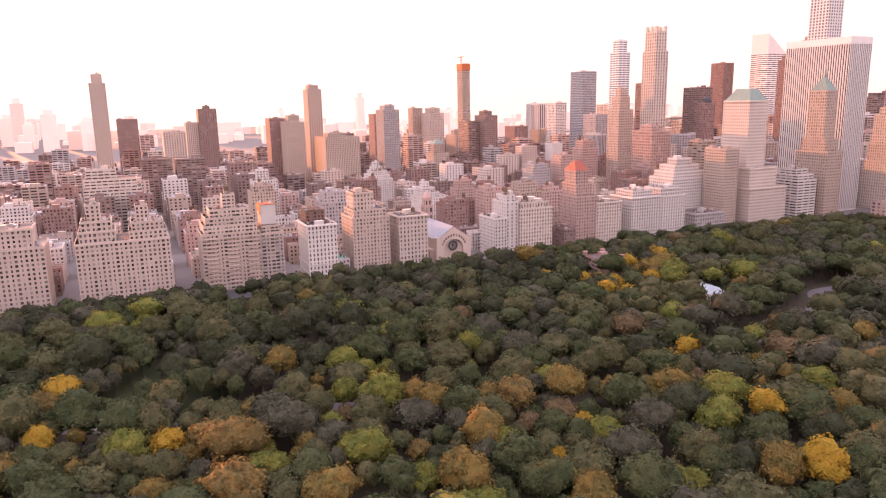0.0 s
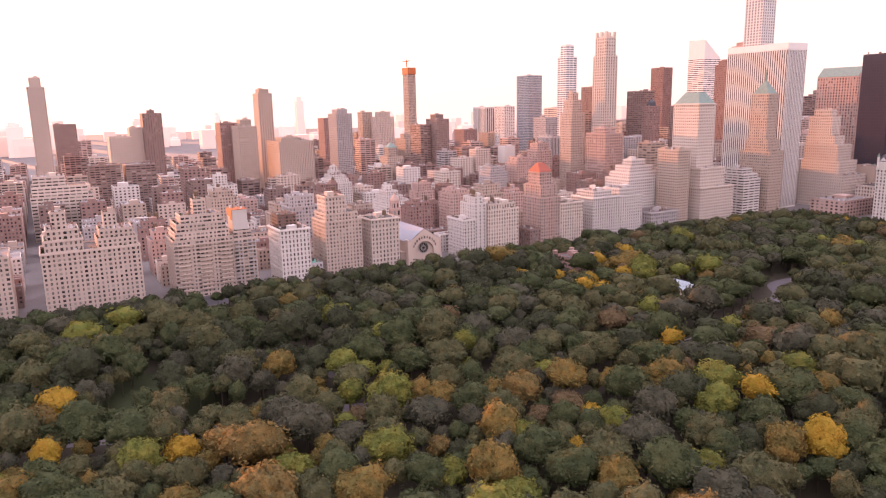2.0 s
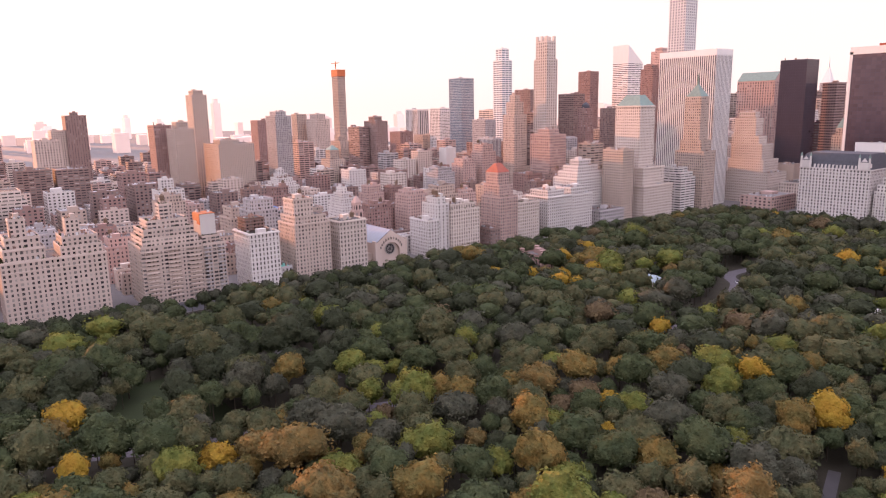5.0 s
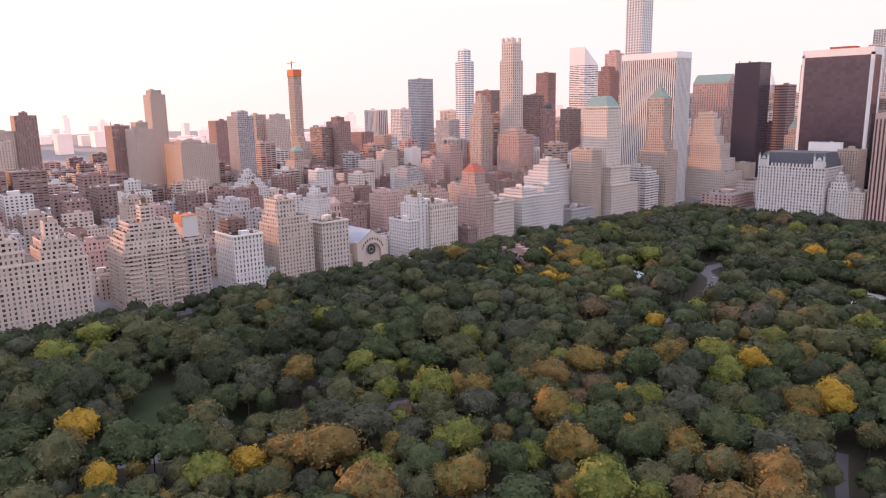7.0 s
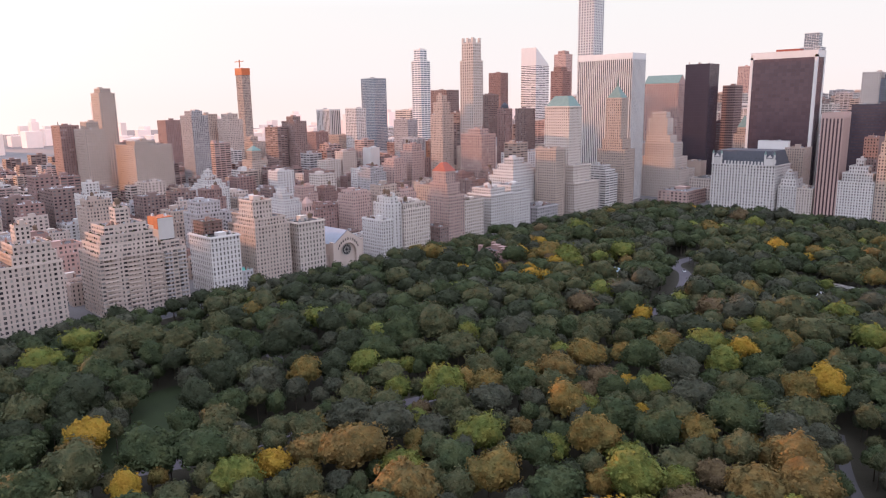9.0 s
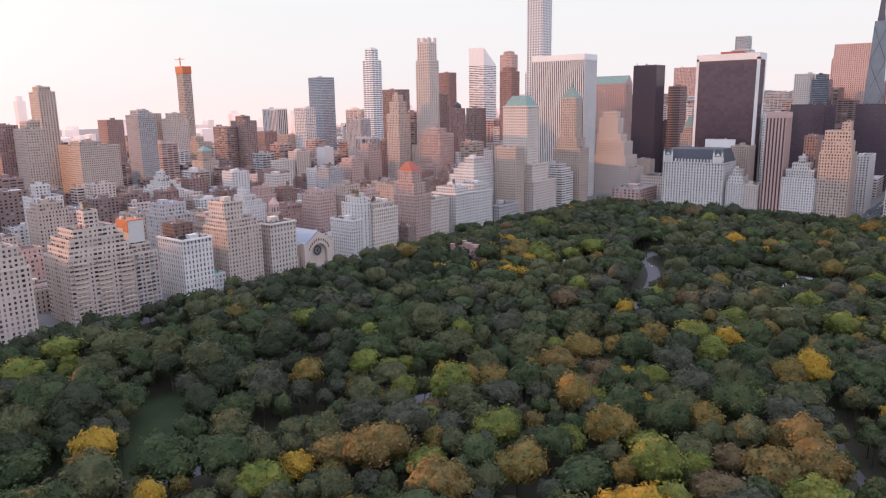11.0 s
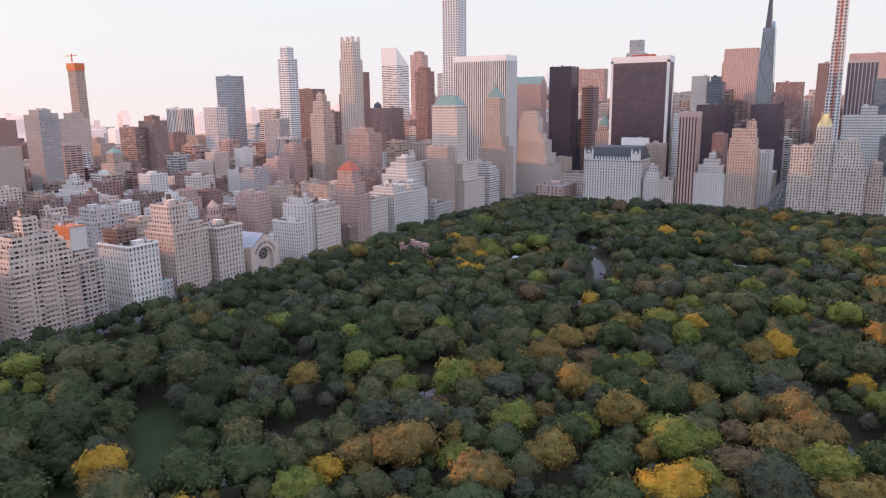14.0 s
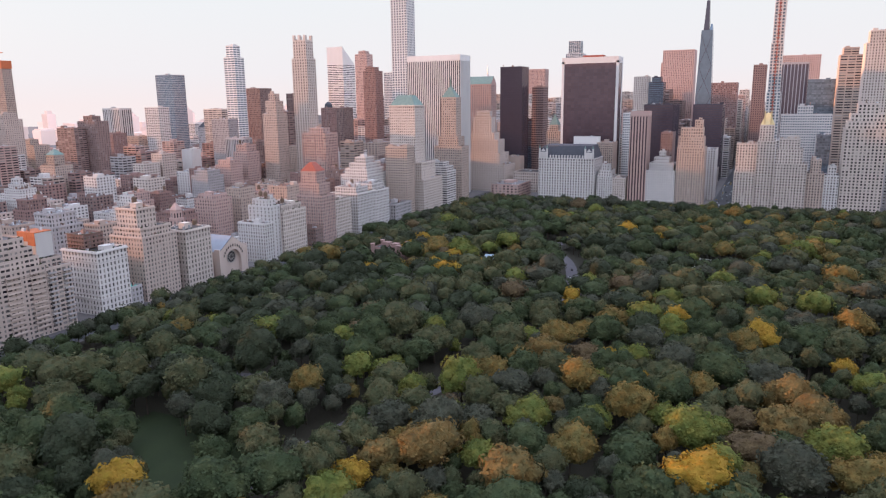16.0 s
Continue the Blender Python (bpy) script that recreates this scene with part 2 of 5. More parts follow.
def window_mesh(w, h, glass, frame_mat):
    """A double-hung window: sunk pane, frame and meeting rail; outwards is -y."""
    g = Geo()
    g.poly([(-w / 2, 0.30, 0), (w / 2, 0.30, 0), (w / 2, 0.30, h), (-w / 2, 0.30, h)], 0)
    t = 0.09
    for x0, x1, z0, z1 in ((-w / 2, -w / 2 + t, 0, h), (w / 2 - t, w / 2, 0, h), (-w / 2, w / 2, h - t, h), (-w / 2, w / 2, h * 0.5 - t / 2, h * 0.5 + t / 2)):
        g.box(x0, x1, 0.20, 0.29, z0, z1, 1, "NWET")
    g.box(-w / 2 - 0.12, w / 2 + 0.12, -0.14, 0.28, -0.16, -0.004, 1, "NWET")
    return g.mesh("window", [glass, frame_mat])


def facade(gw, gp, face, x0, x1, y0, y1, z0, z1, bay, floor, wf, hf, depth=0.35, singles=None, pattern=None):
    """One outer wall with real openings. face: N, S, E or W. gw: wall; gp: panes; singles: collects single windows instead."""
    along = x1 - x0 if face in "NS" else y1 - y0
    n, m = max(1, round(along / bay)), max(1, round((z1 - z0) / floor))
    cw, ch = along / n, (z1 - z0) / m
    ww, wh = cw * wf, ch * hf

    def p(u, z, d=0.0):
        if face == "N":
            return (x0 + u, y0 + d, z)
        if face == "S":
            return (x1 - u, y1 - d, z)
        if face == "W":
            return (x1 - d, y0 + u, z)
        return (x0 + d, y1 - u, z)
    zb = z0
    for j in range(m):
        w0 = z0 + j * ch + (ch - wh) * 0.45
        w1 = w0 + wh
        gw.poly([p(0, zb), p(along, zb), p(along, w0), p(0, w0)])
        zb = w1
        u = 0.0
        for i in range(n):
            ww = cw * (pattern[i % len(pattern)] if pattern else wf)
            a = i * cw + (cw - ww) / 2
            b = a + ww
            gw.poly([p(u, w0), p(a, w0), p(a, w1), p(u, w1)])
            u = b
            gw.poly([p(a, w0), p(a, w0, depth), p(a, w1, depth), p(a, w1)])
            gw.poly([p(b, w0, depth), p(b, w0), p(b, w1), p(b, w1, depth)])
            gw.poly([p(a, w0), p(b, w0), p(b, w0, depth), p(a, w0, depth)])
            gw.poly([p(a, w1, depth), p(b, w1, depth), p(b, w1), p(a, w1)])
            if singles is not None:
                q = p((a + b) / 2, w0, 0.0)
                singles.append((q, {"N": 0, "W": 90, "S": 180, "E": 270}[face], round(ww, 2), round(wh, 2)))
            else:
                gp.poly([p(a, w0, depth), p(b, w0, depth), p(b, w1, depth), p(a, w1, depth)])
        gw.poly([p(u, w0), p(along, w0), p(along, w1), p(u, w1)])
    gw.poly([p(0, zb), p(along, zb), p(along, z1), p(0, z1)])


def ring(g, O, I, z0, z1):
    """A closed band between an outer and an inner outline."""
    k = len(g.v)
    ax, ay, az = g.at
    for z in (z0, z1):
        for q in O + I:
            g.v.append((q[0] - ax, q[1] - ay, z - az))
    for i in range(4):
        j = (i + 1) % 4
        for f in ((i, j, j + 8, i + 8), (j + 4, i + 4, i + 12, j + 12), (i + 8, j + 8, j + 12, i + 12), (j, i, i + 4, j + 4)):
            g.f.append(tuple(k + q for q in f))
            g.m.append(0)


def building(name, label, tiers, wall, category="building", group="", glass=None, bay=3.4, floor=3.5, wf=0.47, hf=0.56, faces="NW",
             near=False, parapet=1.1, roof=None, depth=0.35, cornice=0.0, tanks=0, bulk=1, pattern=None):
    """A building of stacked boxes (x0, x1, y0, y1, z0, z1): walls with openings, windows, roofs, parapets and roof gear."""
    glass, roof = glass or M_GLASS, roof or M_ROOF
    bx0, bx1, by0, by1 = tiers[0][:4]
    at = ((bx0 + bx1) / 2, (by0 + by1) / 2, tiers[0][4])
    top = new(name)
    top.location = at
    tagged(top, label, category, group)
    gp = Geo(at)
    singles = [] if near else None
    rnd = random.Random(int(abs(at[0] * 7 + at[1] * 13)))
    for x0, x1, y0, y1, z0, z1 in tiers:
        FOOT.append((x0, x1, y0, y1))
        gw, gr, gc = Geo(at), Geo(at), Geo(at)
        for f in "NWSE":
            if f in faces:
                facade(gw, gp, f, x0, x1, y0, y1, z0, z1, bay, floor, wf, hf, depth, singles, pattern)
            else:
                gw.box(x0, x1, y0, y1, z0, z1, 0, f)
        ROOFS.append((x0 + 1, x1 - 1, y0 + 1, y1 - 1, z1 + 0.05))
        t, h = 0.4, parapet
        gr.box(x0 + t, x1 - t, y0 + t, y1 - t, z1 - 0.5, z1 + 0.05, 0, "T")
        part("wall", gw, wall, top)
        part("roof", gr, roof, top)
        O, I = [(x0, y0), (x1, y0), (x1, y1), (x0, y1)], [(x0 + t, y0 + t), (x1 - t, y0 + t), (x1 - t, y1 - t), (x0 + t, y1 - t)]
        ring(gc, O, I, z1 + 0.004, z1 + h)
        part("parapet", gc, wall, top)
        if near and z1 - z0 > 25:
            for zz in (z0 + floor * 2.98, z0 + floor * (round((z1 - z0) / floor) - 2) + 0.05):
                gb, e = Geo(at), 0.28
                ring(gb, [(x0 - e, y0 - e), (x1 + e, y0 - e), (x1 + e, y1 + e), (x0 - e, y1 + e)], [(x0 - 0.004, y0 - 0.004), (x1 + 0.004, y0 - 0.004), (x1 + 0.004, y1 + 0.004), (x0 - 0.004, y1 + 0.004)], zz, zz + 0.4)
                part("belt_course", gb, wall, top)
        if cornice:
            c, gk = cornice, Geo(at)
            ring(gk, [(x0 - c, y0 - c), (x1 + c, y0 - c), (x1 + c, y1 + c), (x0 - c, y1 + c)], [(x0 - 0.004, y0 - 0.004), (x1 + 0.004, y0 - 0.004), (x1 + 0.004, y1 + 0.004), (x0 - 0.004, y1 + 0.004)], z1 - 0.7, z1 + 0.2)
            part("cornice", gk, wall, top)
    if near:
        meshes, count = {}, 0
        rest = Geo(at)
        for q, turn, w, h in singles:
            if count < 300:
                if (w, h) not in meshes:
                    meshes[(w, h)] = window_mesh(w, h, glass, M_FRAME)
                o = new("window", meshes[(w, h)])
                o.parent = top
                o.matrix_basis = pose(q[0] - at[0], q[1] - at[1], q[2] - at[2], 0, 0, turn)
                count += 1
            else:
                c, s = math.cos(radians(turn)), math.sin(radians(turn))
                f = lambda u, d, z: (q[0] + c * u - s * d, q[1] + s * u + c * d, q[2] + z)
                rest.poly([f(-w / 2, 0.3, 0), f(w / 2, 0.3, 0), f(w / 2, 0.3, h), f(-w / 2, 0.3, h)])
        if rest.f:
            part("glazing", rest, glass, top, kind="stuff")
    elif gp.f:
        part("glazing", gp, glass, top, kind="stuff")
    x0, x1, y0, y1, z0, z1 = tiers[-1]
    for i in range(bulk):
        w, d, h = min(6, (x1 - x0) * 0.35), min(7, (y1 - y0) * 0.35), rnd.uniform(2.6, 4.5)
        cx, cy = rnd.uniform(x0 + w / 2 + 1, x1 - w / 2 - 1), rnd.uniform(y0 + d / 2 + 1, y1 - d / 2 - 1)
        g = Geo(at)
        g.box(cx - w / 2, cx + w / 2, cy - d / 2, cy + d / 2, z1, z1 + h)
        g.box(cx - w / 2 - 0.15, cx + w / 2 + 0.15, cy - d / 2 - 0.15, cy + d / 2 + 0.15, z1 + h, z1 + h + 0.25)
        part("bulkhead", g, wall, top)
    for i in range(tanks):
        cx, cy = rnd.uniform(x0 + 3, x1 - 3), rnd.uniform(y0 + 3, y1 - 3)
        water_tank(top, at, cx, cy, z1)
    return top


def water_tank(top, at, x, y, z, r=1.9):
    g = Geo(at)
    for a in range(4):
        g.tube(x + 1.3 * math.cos(a * 1.571 + 0.785), y + 1.3 * math.sin(a * 1.571 + 0.785), z, z + 3.0, 0.14, 0.14, 5, 0, False)
    g.tube(x, y, z + 3.0, z + 6.6, r, r * 0.95, 12, 0)
    g.tube(x, y, z + 6.6, z + 8.1, r * 1.05, 0, 12, 0)
    part("water_tank", g, M_TANK, top, "timber rooftop water tank")


def add(top, name, mats, fn, label=""):
    """A further part: fn fills a Geo in world coordinates."""
    g = Geo(tuple(top.location))
    fn(g)
    return part(name, g, mats, top, label)


# ---- ground, streets ----
def slab(name, x0, x1, y0, y1, z0, z1, m, label, kind="structure", category=""):
    g = Geo(((x0 + x1) / 2, (y0 + y1) / 2, z0))
    g.box(x0, x1, y0, y1, z0, z1)
    ob = new(name, g.mesh(name, [m]))
    ob.location = ((x0 + x1) / 2, (y0 + y1) / 2, z0)
    return tagged(ob, label, category or name, kind=kind)


STREETS = [-205 + 81 * i for i in range(3)] + [40, 125, 211, 299, 388, 464, 545, 625, 706, 787]
BLOCKS_X = [(-690, -565), (-843, -714), (-1000, -883), (-1150, -1020), (-1340, -1170), (-1560, -1365), (-1790, -1585)]

slab("ground", -5200, 5200, -5200, 5200, -1.0, 0.0, M_CITY, "wide flat city ground reaching the hazy horizon", category="ground")
slab("park_floor", -533, 420, -420, 778, 0.0, 0.12, M_SOIL, "dark leaf-littered woodland floor under the park trees", category="ground")
slab("road", -564 + 5, -536, -420, 2600, 0.0, 0.05, M_ASPHALT, "straight asphalt avenue between the park and the houses", category="road")
slab("road", -430, 420, 779, 796, 0.0, 0.06, M_ASPHALT, "asphalt street along the end of the park", category="road")
slab("road", -224, -196, 797, 2600, 0.0, 0.05, M_ASPHALT, "wide asphalt avenue running away between towers", category="road")
slab("pavement", -564.9, -559.2, -420, 2600, 0.0, 0.2, M_PAVE, "raised stone pavement in front of the avenue houses", category="pavement")
slab("pavement", -535.8, -533.2, -420, 778, 0.0, 0.2, M_PAVE, "raised stone pavement along the park edge", category="pavement")


def ribbon(name, pts, width, z, m, label, category, kind="structure"):
    """A curved strip with thickness that follows a line of points."""
    g = Geo((pts[0][0], pts[0][1], 0))
    ps = []
    for a, b, c, d in zip([pts[0]] + pts[:-2], pts[:-1], pts[1:], pts[2:] + [pts[-1]]):
        for k in range(8):
            t = k / 8
            ps.append([0.5 * (2 * b[i] + (c[i] - a[i]) * t + (2 * a[i] - 5 * b[i] + 4 * c[i] - d[i]) * t * t + (3 * b[i] - a[i] - 3 * c[i] + d[i]) * t ** 3) for i in (0, 1)])
    ps.append(list(pts[-1]))
    L, R = [], []
    for i, q in enumerate(ps):
        d = Vector(ps[min(i + 1, len(ps) - 1)]) - Vector(ps[max(i - 1, 0)])
        d = Vector((-d.y, d.x)).normalized() * width / 2
        L.append((q[0] + d.x, q[1] + d.y))
        R.append((q[0] - d.x, q[1] - d.y))
    for i in range(len(ps) - 1):
        g.poly([(*R[i], z), (*R[i + 1], z), (*L[i + 1], z), (*L[i], z)])
        g.poly([(*R[i], 0), (*R[i + 1], 0), (*R[i + 1], z), (*R[i], z)])
        g.poly([(*L[i + 1], 0), (*L[i], 0), (*L[i], z), (*L[i + 1], z)])
    ob = new(name, g.mesh(name, [m]))
    ob.location = (pts[0][0], pts[0][1], 0)
    CLEAR.extend((a[0], a[1], b[0], b[1], width / 2 + 2.0) for a, b in zip(ps[:-1], ps[1:]))
    return tagged(ob, label, category, kind=kind)


CLEAR = []
ribbon("park_drive", [(-352, -75), (-341, -32), (-325, 5), (-322, 35), (-316, 70), (-300, 110), (-296, 160)], 9, 0.16, M_PATH, "grey curving asphalt park drive between the trees", "road")
ribbon("footpath", [(-520, 66), (-490, 71), (-440, 84), (-393, 91), (-350, 96)], 5, 0.15, M_PAVE, "pale paved footpath through the trees", "path")
ribbon("park_drive", [(-330, 560), (-345, 470), (-322, 436), (-304, 396), (-289, 340), (-285, 290)], 10, 0.16, M_PATH, "grey asphalt park drive with a few parked cars", "road")
ribbon("footpath", [(-85, 90), (-103, 121), (-115, 141), (-127, 164), (-140, 200)], 4.5, 0.15, M_PAVE, "paved path at the foot of autumn trees", "path")
ribbon("footpath", [(-150, 262), (-122, 270), (-95, 268)], 6, 0.15, M_PAVE, "short paved path between trees", "path")
slab("lawn", -412, -338, -40, 36, 0.12, 0.14, M_GRASS, "dim green lawn inside a ring of trees", category="lawn")
slab("lawn", -345, -312, 192, 214, 0.12, 0.14, M_GRASS, "small bright green lawn between trees", category="lawn")
CLEAR += [(-398, 20, -354, -10, 9), (-222, 59, -204, 61, 8), (-337, 202, -320, 206, 5), (-473, 355, -450, 340, 13), (-366, 380, -355, 354, 13), (-236, 446, -190, 424, 12)]


# ---- the avenue row facing the park ----
FX = -565
AV = "stone apartment houses facing the park"
ap = lambda label, tiers, wall, **k: building("apartment_building", label, tiers, wall, "apartment building", AV, near=True, **k)

ap("beige brick apartment house with a setback top beside the park", [(-603, FX, -118, -55, 0, 47), (-600, -571, -112, -62, 47, 60)], M_BEIGE, bay=3.3, floor=3.3, hf=0.55, cornice=0.4, pattern=(0.46, 0.46, 0.34, 0.6, 0.34), tanks=1)
a1 = ap("wide beige apartment block with two stepped rooftop towers", [(-602, FX, -36, 29, 0, 46), (-600, -570, -33, -8, 46, 54), (-598, -573, -31, -10, 54, 61), (-588, -578, -27, -17, 61, 73)], M_BEIGE, bay=3.3, floor=3.3, hf=0.55, cornice=0.4, pattern=(0.46, 0.46, 0.34, 0.6, 0.34))
building("apartment_building", "stepped beige rooftop wing crowning a wide apartment block", [(-600, -570, 1, 28, 46.06, 52), (-598, -573, 3, 26, 52, 58), (-588, -578, 7, 16, 58, 70)], M_BEIGE, "apartment building", AV, bay=3.3, floor=3.2)
terrace_a = ap("pinkish tan apartment house with balconied stepped terraces", [(-603, FX, 52, 97, 0, 45), (-600, -567, 54, 95, 45, 51), (-598, -569, 56, 93, 51, 57), (-595, -572, 60, 90, 57, 63), (-588, -578, 71, 81, 63, 74)], M_BEIGE, bay=3.2, floor=3.1, hf=0.5, tanks=1, pattern=(0.82, 0.82, 0.36, 0.5, 0.36))
terrace_b = ap("slim tan apartment house with ribbon balconies beside a terrace block", [(-598, FX, 97.3, 115, 0, 42), (-595, -571, 99, 113, 42, 47)], M_BEIGE, bay=3.6, floor=3.1, hf=0.52, pattern=(0.86, 0.4, 0.86))


def balcony(g, ya, yb, z):
    """A concrete balcony slab with a solid front and cheeks."""
    x = FX + 0.004
    g.box(x, x + 1.5, ya, yb, z - 0.2, z)
    g.box(x + 1.38, x + 1.5, ya, yb, z, z + 0.95)
    for y in (ya, yb - 0.12):
        g.box(x, x + 1.38, y, y + 0.12, z, z + 0.95)


for k in range(2, 14):
    for ya, yb in ((54.5, 63.5), (70.5, 79.5), (86, 95)):
        add(terrace_a, "balcony", M_BEIGE, lambda g: balcony(g, ya, yb, 3.2 * k))
    for ya, yb in ((98.2, 103.4), (108.6, 114)):
        add(terrace_b, "balcony", M_GREY, lambda g: balcony(g, ya, yb, 3.0 * k))
net = building("rooftop_shed", "orange netted and white walled rooftop works", [(-592, -576, 100, 112, 48.06, 63)], M_WHITE, "rooftop shed", faces="", bulk=0)
add(net, "netting", M_ORANGE, lambda g: (g.box(-592.3, -583, 99.6, 99.9, 58.5, 64.5), g.box(-582.7, -575.5, 99.6, 99.9, 56, 64.5), g.box(-592.3, -575.7, 100, 112.3, 64.2, 64.6)), "orange safety netting")
a3 = ap("white limestone palazzo apartment house with a heavy cornice", [(-600, FX, 135, 160, 0, 45)], M_WHITE, bay=3.1, floor=3.75, wf=0.42, hf=0.6, cornice=0.9, bulk=2, tanks=1)
SCAF = building("scaffolded_penthouse", "dark red penthouse wrapped in scaffolding poles", [(-597, -580, 138, 154, 46.1, 55)], M_RED, "penthouse", bay=3, floor=3, bulk=0)
for k in range(7):
    add(SCAF, "scaffold_pole", M_BROWN, lambda g: g.box(-597 + 2.9 * k, -596.85 + 2.9 * k, 136.9, 137.05, 46.2, 57))
    add(SCAF, "scaffold_pole", M_BROWN, lambda g: g.box(-578.9, -578.75, 137.2 + 2.8 * k, 137.35 + 2.8 * k, 46.2, 57))
for k in range(4):
    add(SCAF, "scaffold_deck", M_TANK, lambda g: g.box(-597.5, -580.1, 136.8, 137.9, 48.5 + 2.6 * k, 48.62 + 2.6 * k))
    add(SCAF, "scaffold_deck", M_TANK, lambda g: g.box(-579.8, -578.7, 136.8, 154, 48.5 + 2.6 * k, 48.62 + 2.6 * k))
for z in (11.3, 37.6):
    add(a3, "string_course", M_WHITE, lambda g: ring(g, [(-600.45, 134.55), (FX + 0.45, 134.55), (FX + 0.45, 160.3), (-600.45, 160.3)], [(-600.004, 134.996), (FX + 0.004, 134.996), (FX + 0.004, 160.004), (-600.004, 160.004)], z + 0.9, z + 1.35))
ap("small townhouse with a teal copper mansard roof", [(-590, FX, 160.4, 170, 0, 14)], M_GREY, bay=3.0, floor=3.6, bulk=0, roof=M_TEAL)
t4 = ap("tan brick apartment house with a tall stepped penthouse", [(-598, FX, 174, 207, 0, 48), (-596, -568, 176, 205, 48, 54), (-594, -573, 178, 196, 54, 68)], M_BEIGE, bay=3.0, floor=3.2, hf=0.55, cornice=0.4, tanks=1, pattern=(0.34, 0.5, 0.5, 0.34))
ap("pale limestone corner apartment house with a flat cornice", [(-592, FX, 216, 243, 0, 46)], M_LIME, bay=3.4, floor=3.7, wf=0.42, hf=0.58, cornice=0.9, bulk=2, tanks=1)
ap("grey-white corner apartment house", [(-596, FX, 311, 324, 0, 36)], M_WHITE, bay=2.9, floor=3.4, cornice=0.5)
ap("pale stone tower with rounded rooftop tanks", [(-594, -568, 324.3, 338, 0, 50), (-590, -571, 326, 336, 50, 56)], M_WHITE, bay=4.0, floor=3.4, wf=0.3, tanks=2)
ap("long beige apartment house with regular dark windows", [(-598, FX, 338.3, 374, 0, 43), (-595, -569, 341, 372, 43, 48)], M_LIME, bay=3.0, floor=3.5, wf=0.46, hf=0.6, cornice=0.5, bulk=3, tanks=1)
t7 = ap("pink stepped apartment hotel with a red tiled hip roof", [(-596, FX, 402, 426, 0, 50), (-594, -569, 404, 423, 50, 62), (-592, -573, 406, 421, 62, 74)], M_PINK, bay=2.9, floor=3.3, hf=0.55, cornice=0.3, bulk=0, pattern=(0.5, 0.5, 0.3))
add(t7, "hip_roof", M_TILE, lambda g: g.frustum(-592.5, -572.5, 405.5, 421.5, 75.2, 84, 8.5, 4.5), "steep red tiled roof")
ap("low brown mansion in front of a pink apartment hotel", [(-590, FX, 388.5, 401.6, 0, 19)], M_BROWN, bay=3, floor=3.7, cornice=0.6)
ap("limestone apartment block with a green-edged roof terrace", [(-597, FX, 426.3, 457, 0, 42)], M_LIME, bay=3.2, floor=3.5, cornice=0.6, bulk=2)
ap("white stone apartment block with a long cornice", [(-600, FX, 470, 508, 0, 44), (-597, -570, 475, 500, 44, 50)], M_WHITE, bay=3.2, floor=3.5, cornice=0.6, bulk=2, tanks=1)
ap("pale apartment house with white penthouse terraces", [(-598, FX, 508.4, 541, 0, 43), (-596, -571, 512, 538, 43, 50)], M_WHITE, bay=3.4, floor=3.4, cornice=0.5, bulk=2)
building("apartment_building", "white stepped apartment tower with terraces", [(-645, -606, 560, 612, 0, 54), (-641, -609, 564, 608, 54, 61), (-637, -612, 568, 604, 61, 68), (-632, -617, 575, 597, 68, 75)], M_WHITE, "apartment building", AV, bay=3.2, floor=3.3, bulk=1)
building("low_club_building", "low grey stone club house beside the park", [(-600, FX, 556, 598, 0, 20)], M_GREY, "club house", bay=3.6, floor=4.2, cornice=0.8)
building("apartment_building", "tall plain tan brick apartment slab with balconies", [(-603, -572, 602, 622, 0, 87)], M_TAN, "apartment building", AV, bay=3.6, floor=3.1, wf=0.55, hf=0.45, bulk=2)
pierre = building("hotel_tower", "cream stone hotel tower with a green copper mansard crown", [(-624, FX, 634, 692, 0, 42), (-622, -570, 638, 680, 42, 64), (-619, -581, 643, 672, 64, 138)], M_LIME, "hotel", bay=3.0, floor=3.5, wf=0.4, hf=0.5, faces="NWES", cornice=0.7, bulk=0)
add(pierre, "mansard_roof", M_COPPER, lambda g: g.frustum(-618, -582, 644, 671, 139.1, 152, 8, 8), "weathered green copper mansard")
building("apartment_building", "rounded white apartment block with stacked ribbon terraces", [(-606, -568, 714, 745, 0, 46), (-604, -571, 717, 743, 46, 52), (-600, -577, 721, 740, 52, 58)], M_WHITE, "apartment building", AV, bay=9, floor=3.4, wf=0.86, hf=0.42)
sher = building("hotel_tower", "slender brown brick hotel tower with a copper spire", [(-606, -562, 752, 779, 0, 78), (-600, -568, 754, 777, 78, 92), (-596, -572, 755, 774, 92, 148)], M_TAN, "hotel", bay=2.9, floor=3.5, faces="NWES", bulk=0)
add(sher, "spire", M_COPPER, lambda g: (g.frustum(-595, -573, 756, 773, 149.1, 158, 6, 4), g.frustum(-589, -579, 760, 769, 158, 164, 3.5, 3), g.tube(-584, 764.5, 164, 180, 1.6, 0, 8)), "green copper roof and needle spire")

# the synagogue with its great arch
syn = new("synagogue")
syn.location = (-585, 269, 0)
tagged(syn, "limestone synagogue with a gabled front, great arch and rose window", "synagogue")
FOOT.append((-625, FX, 248, 291))


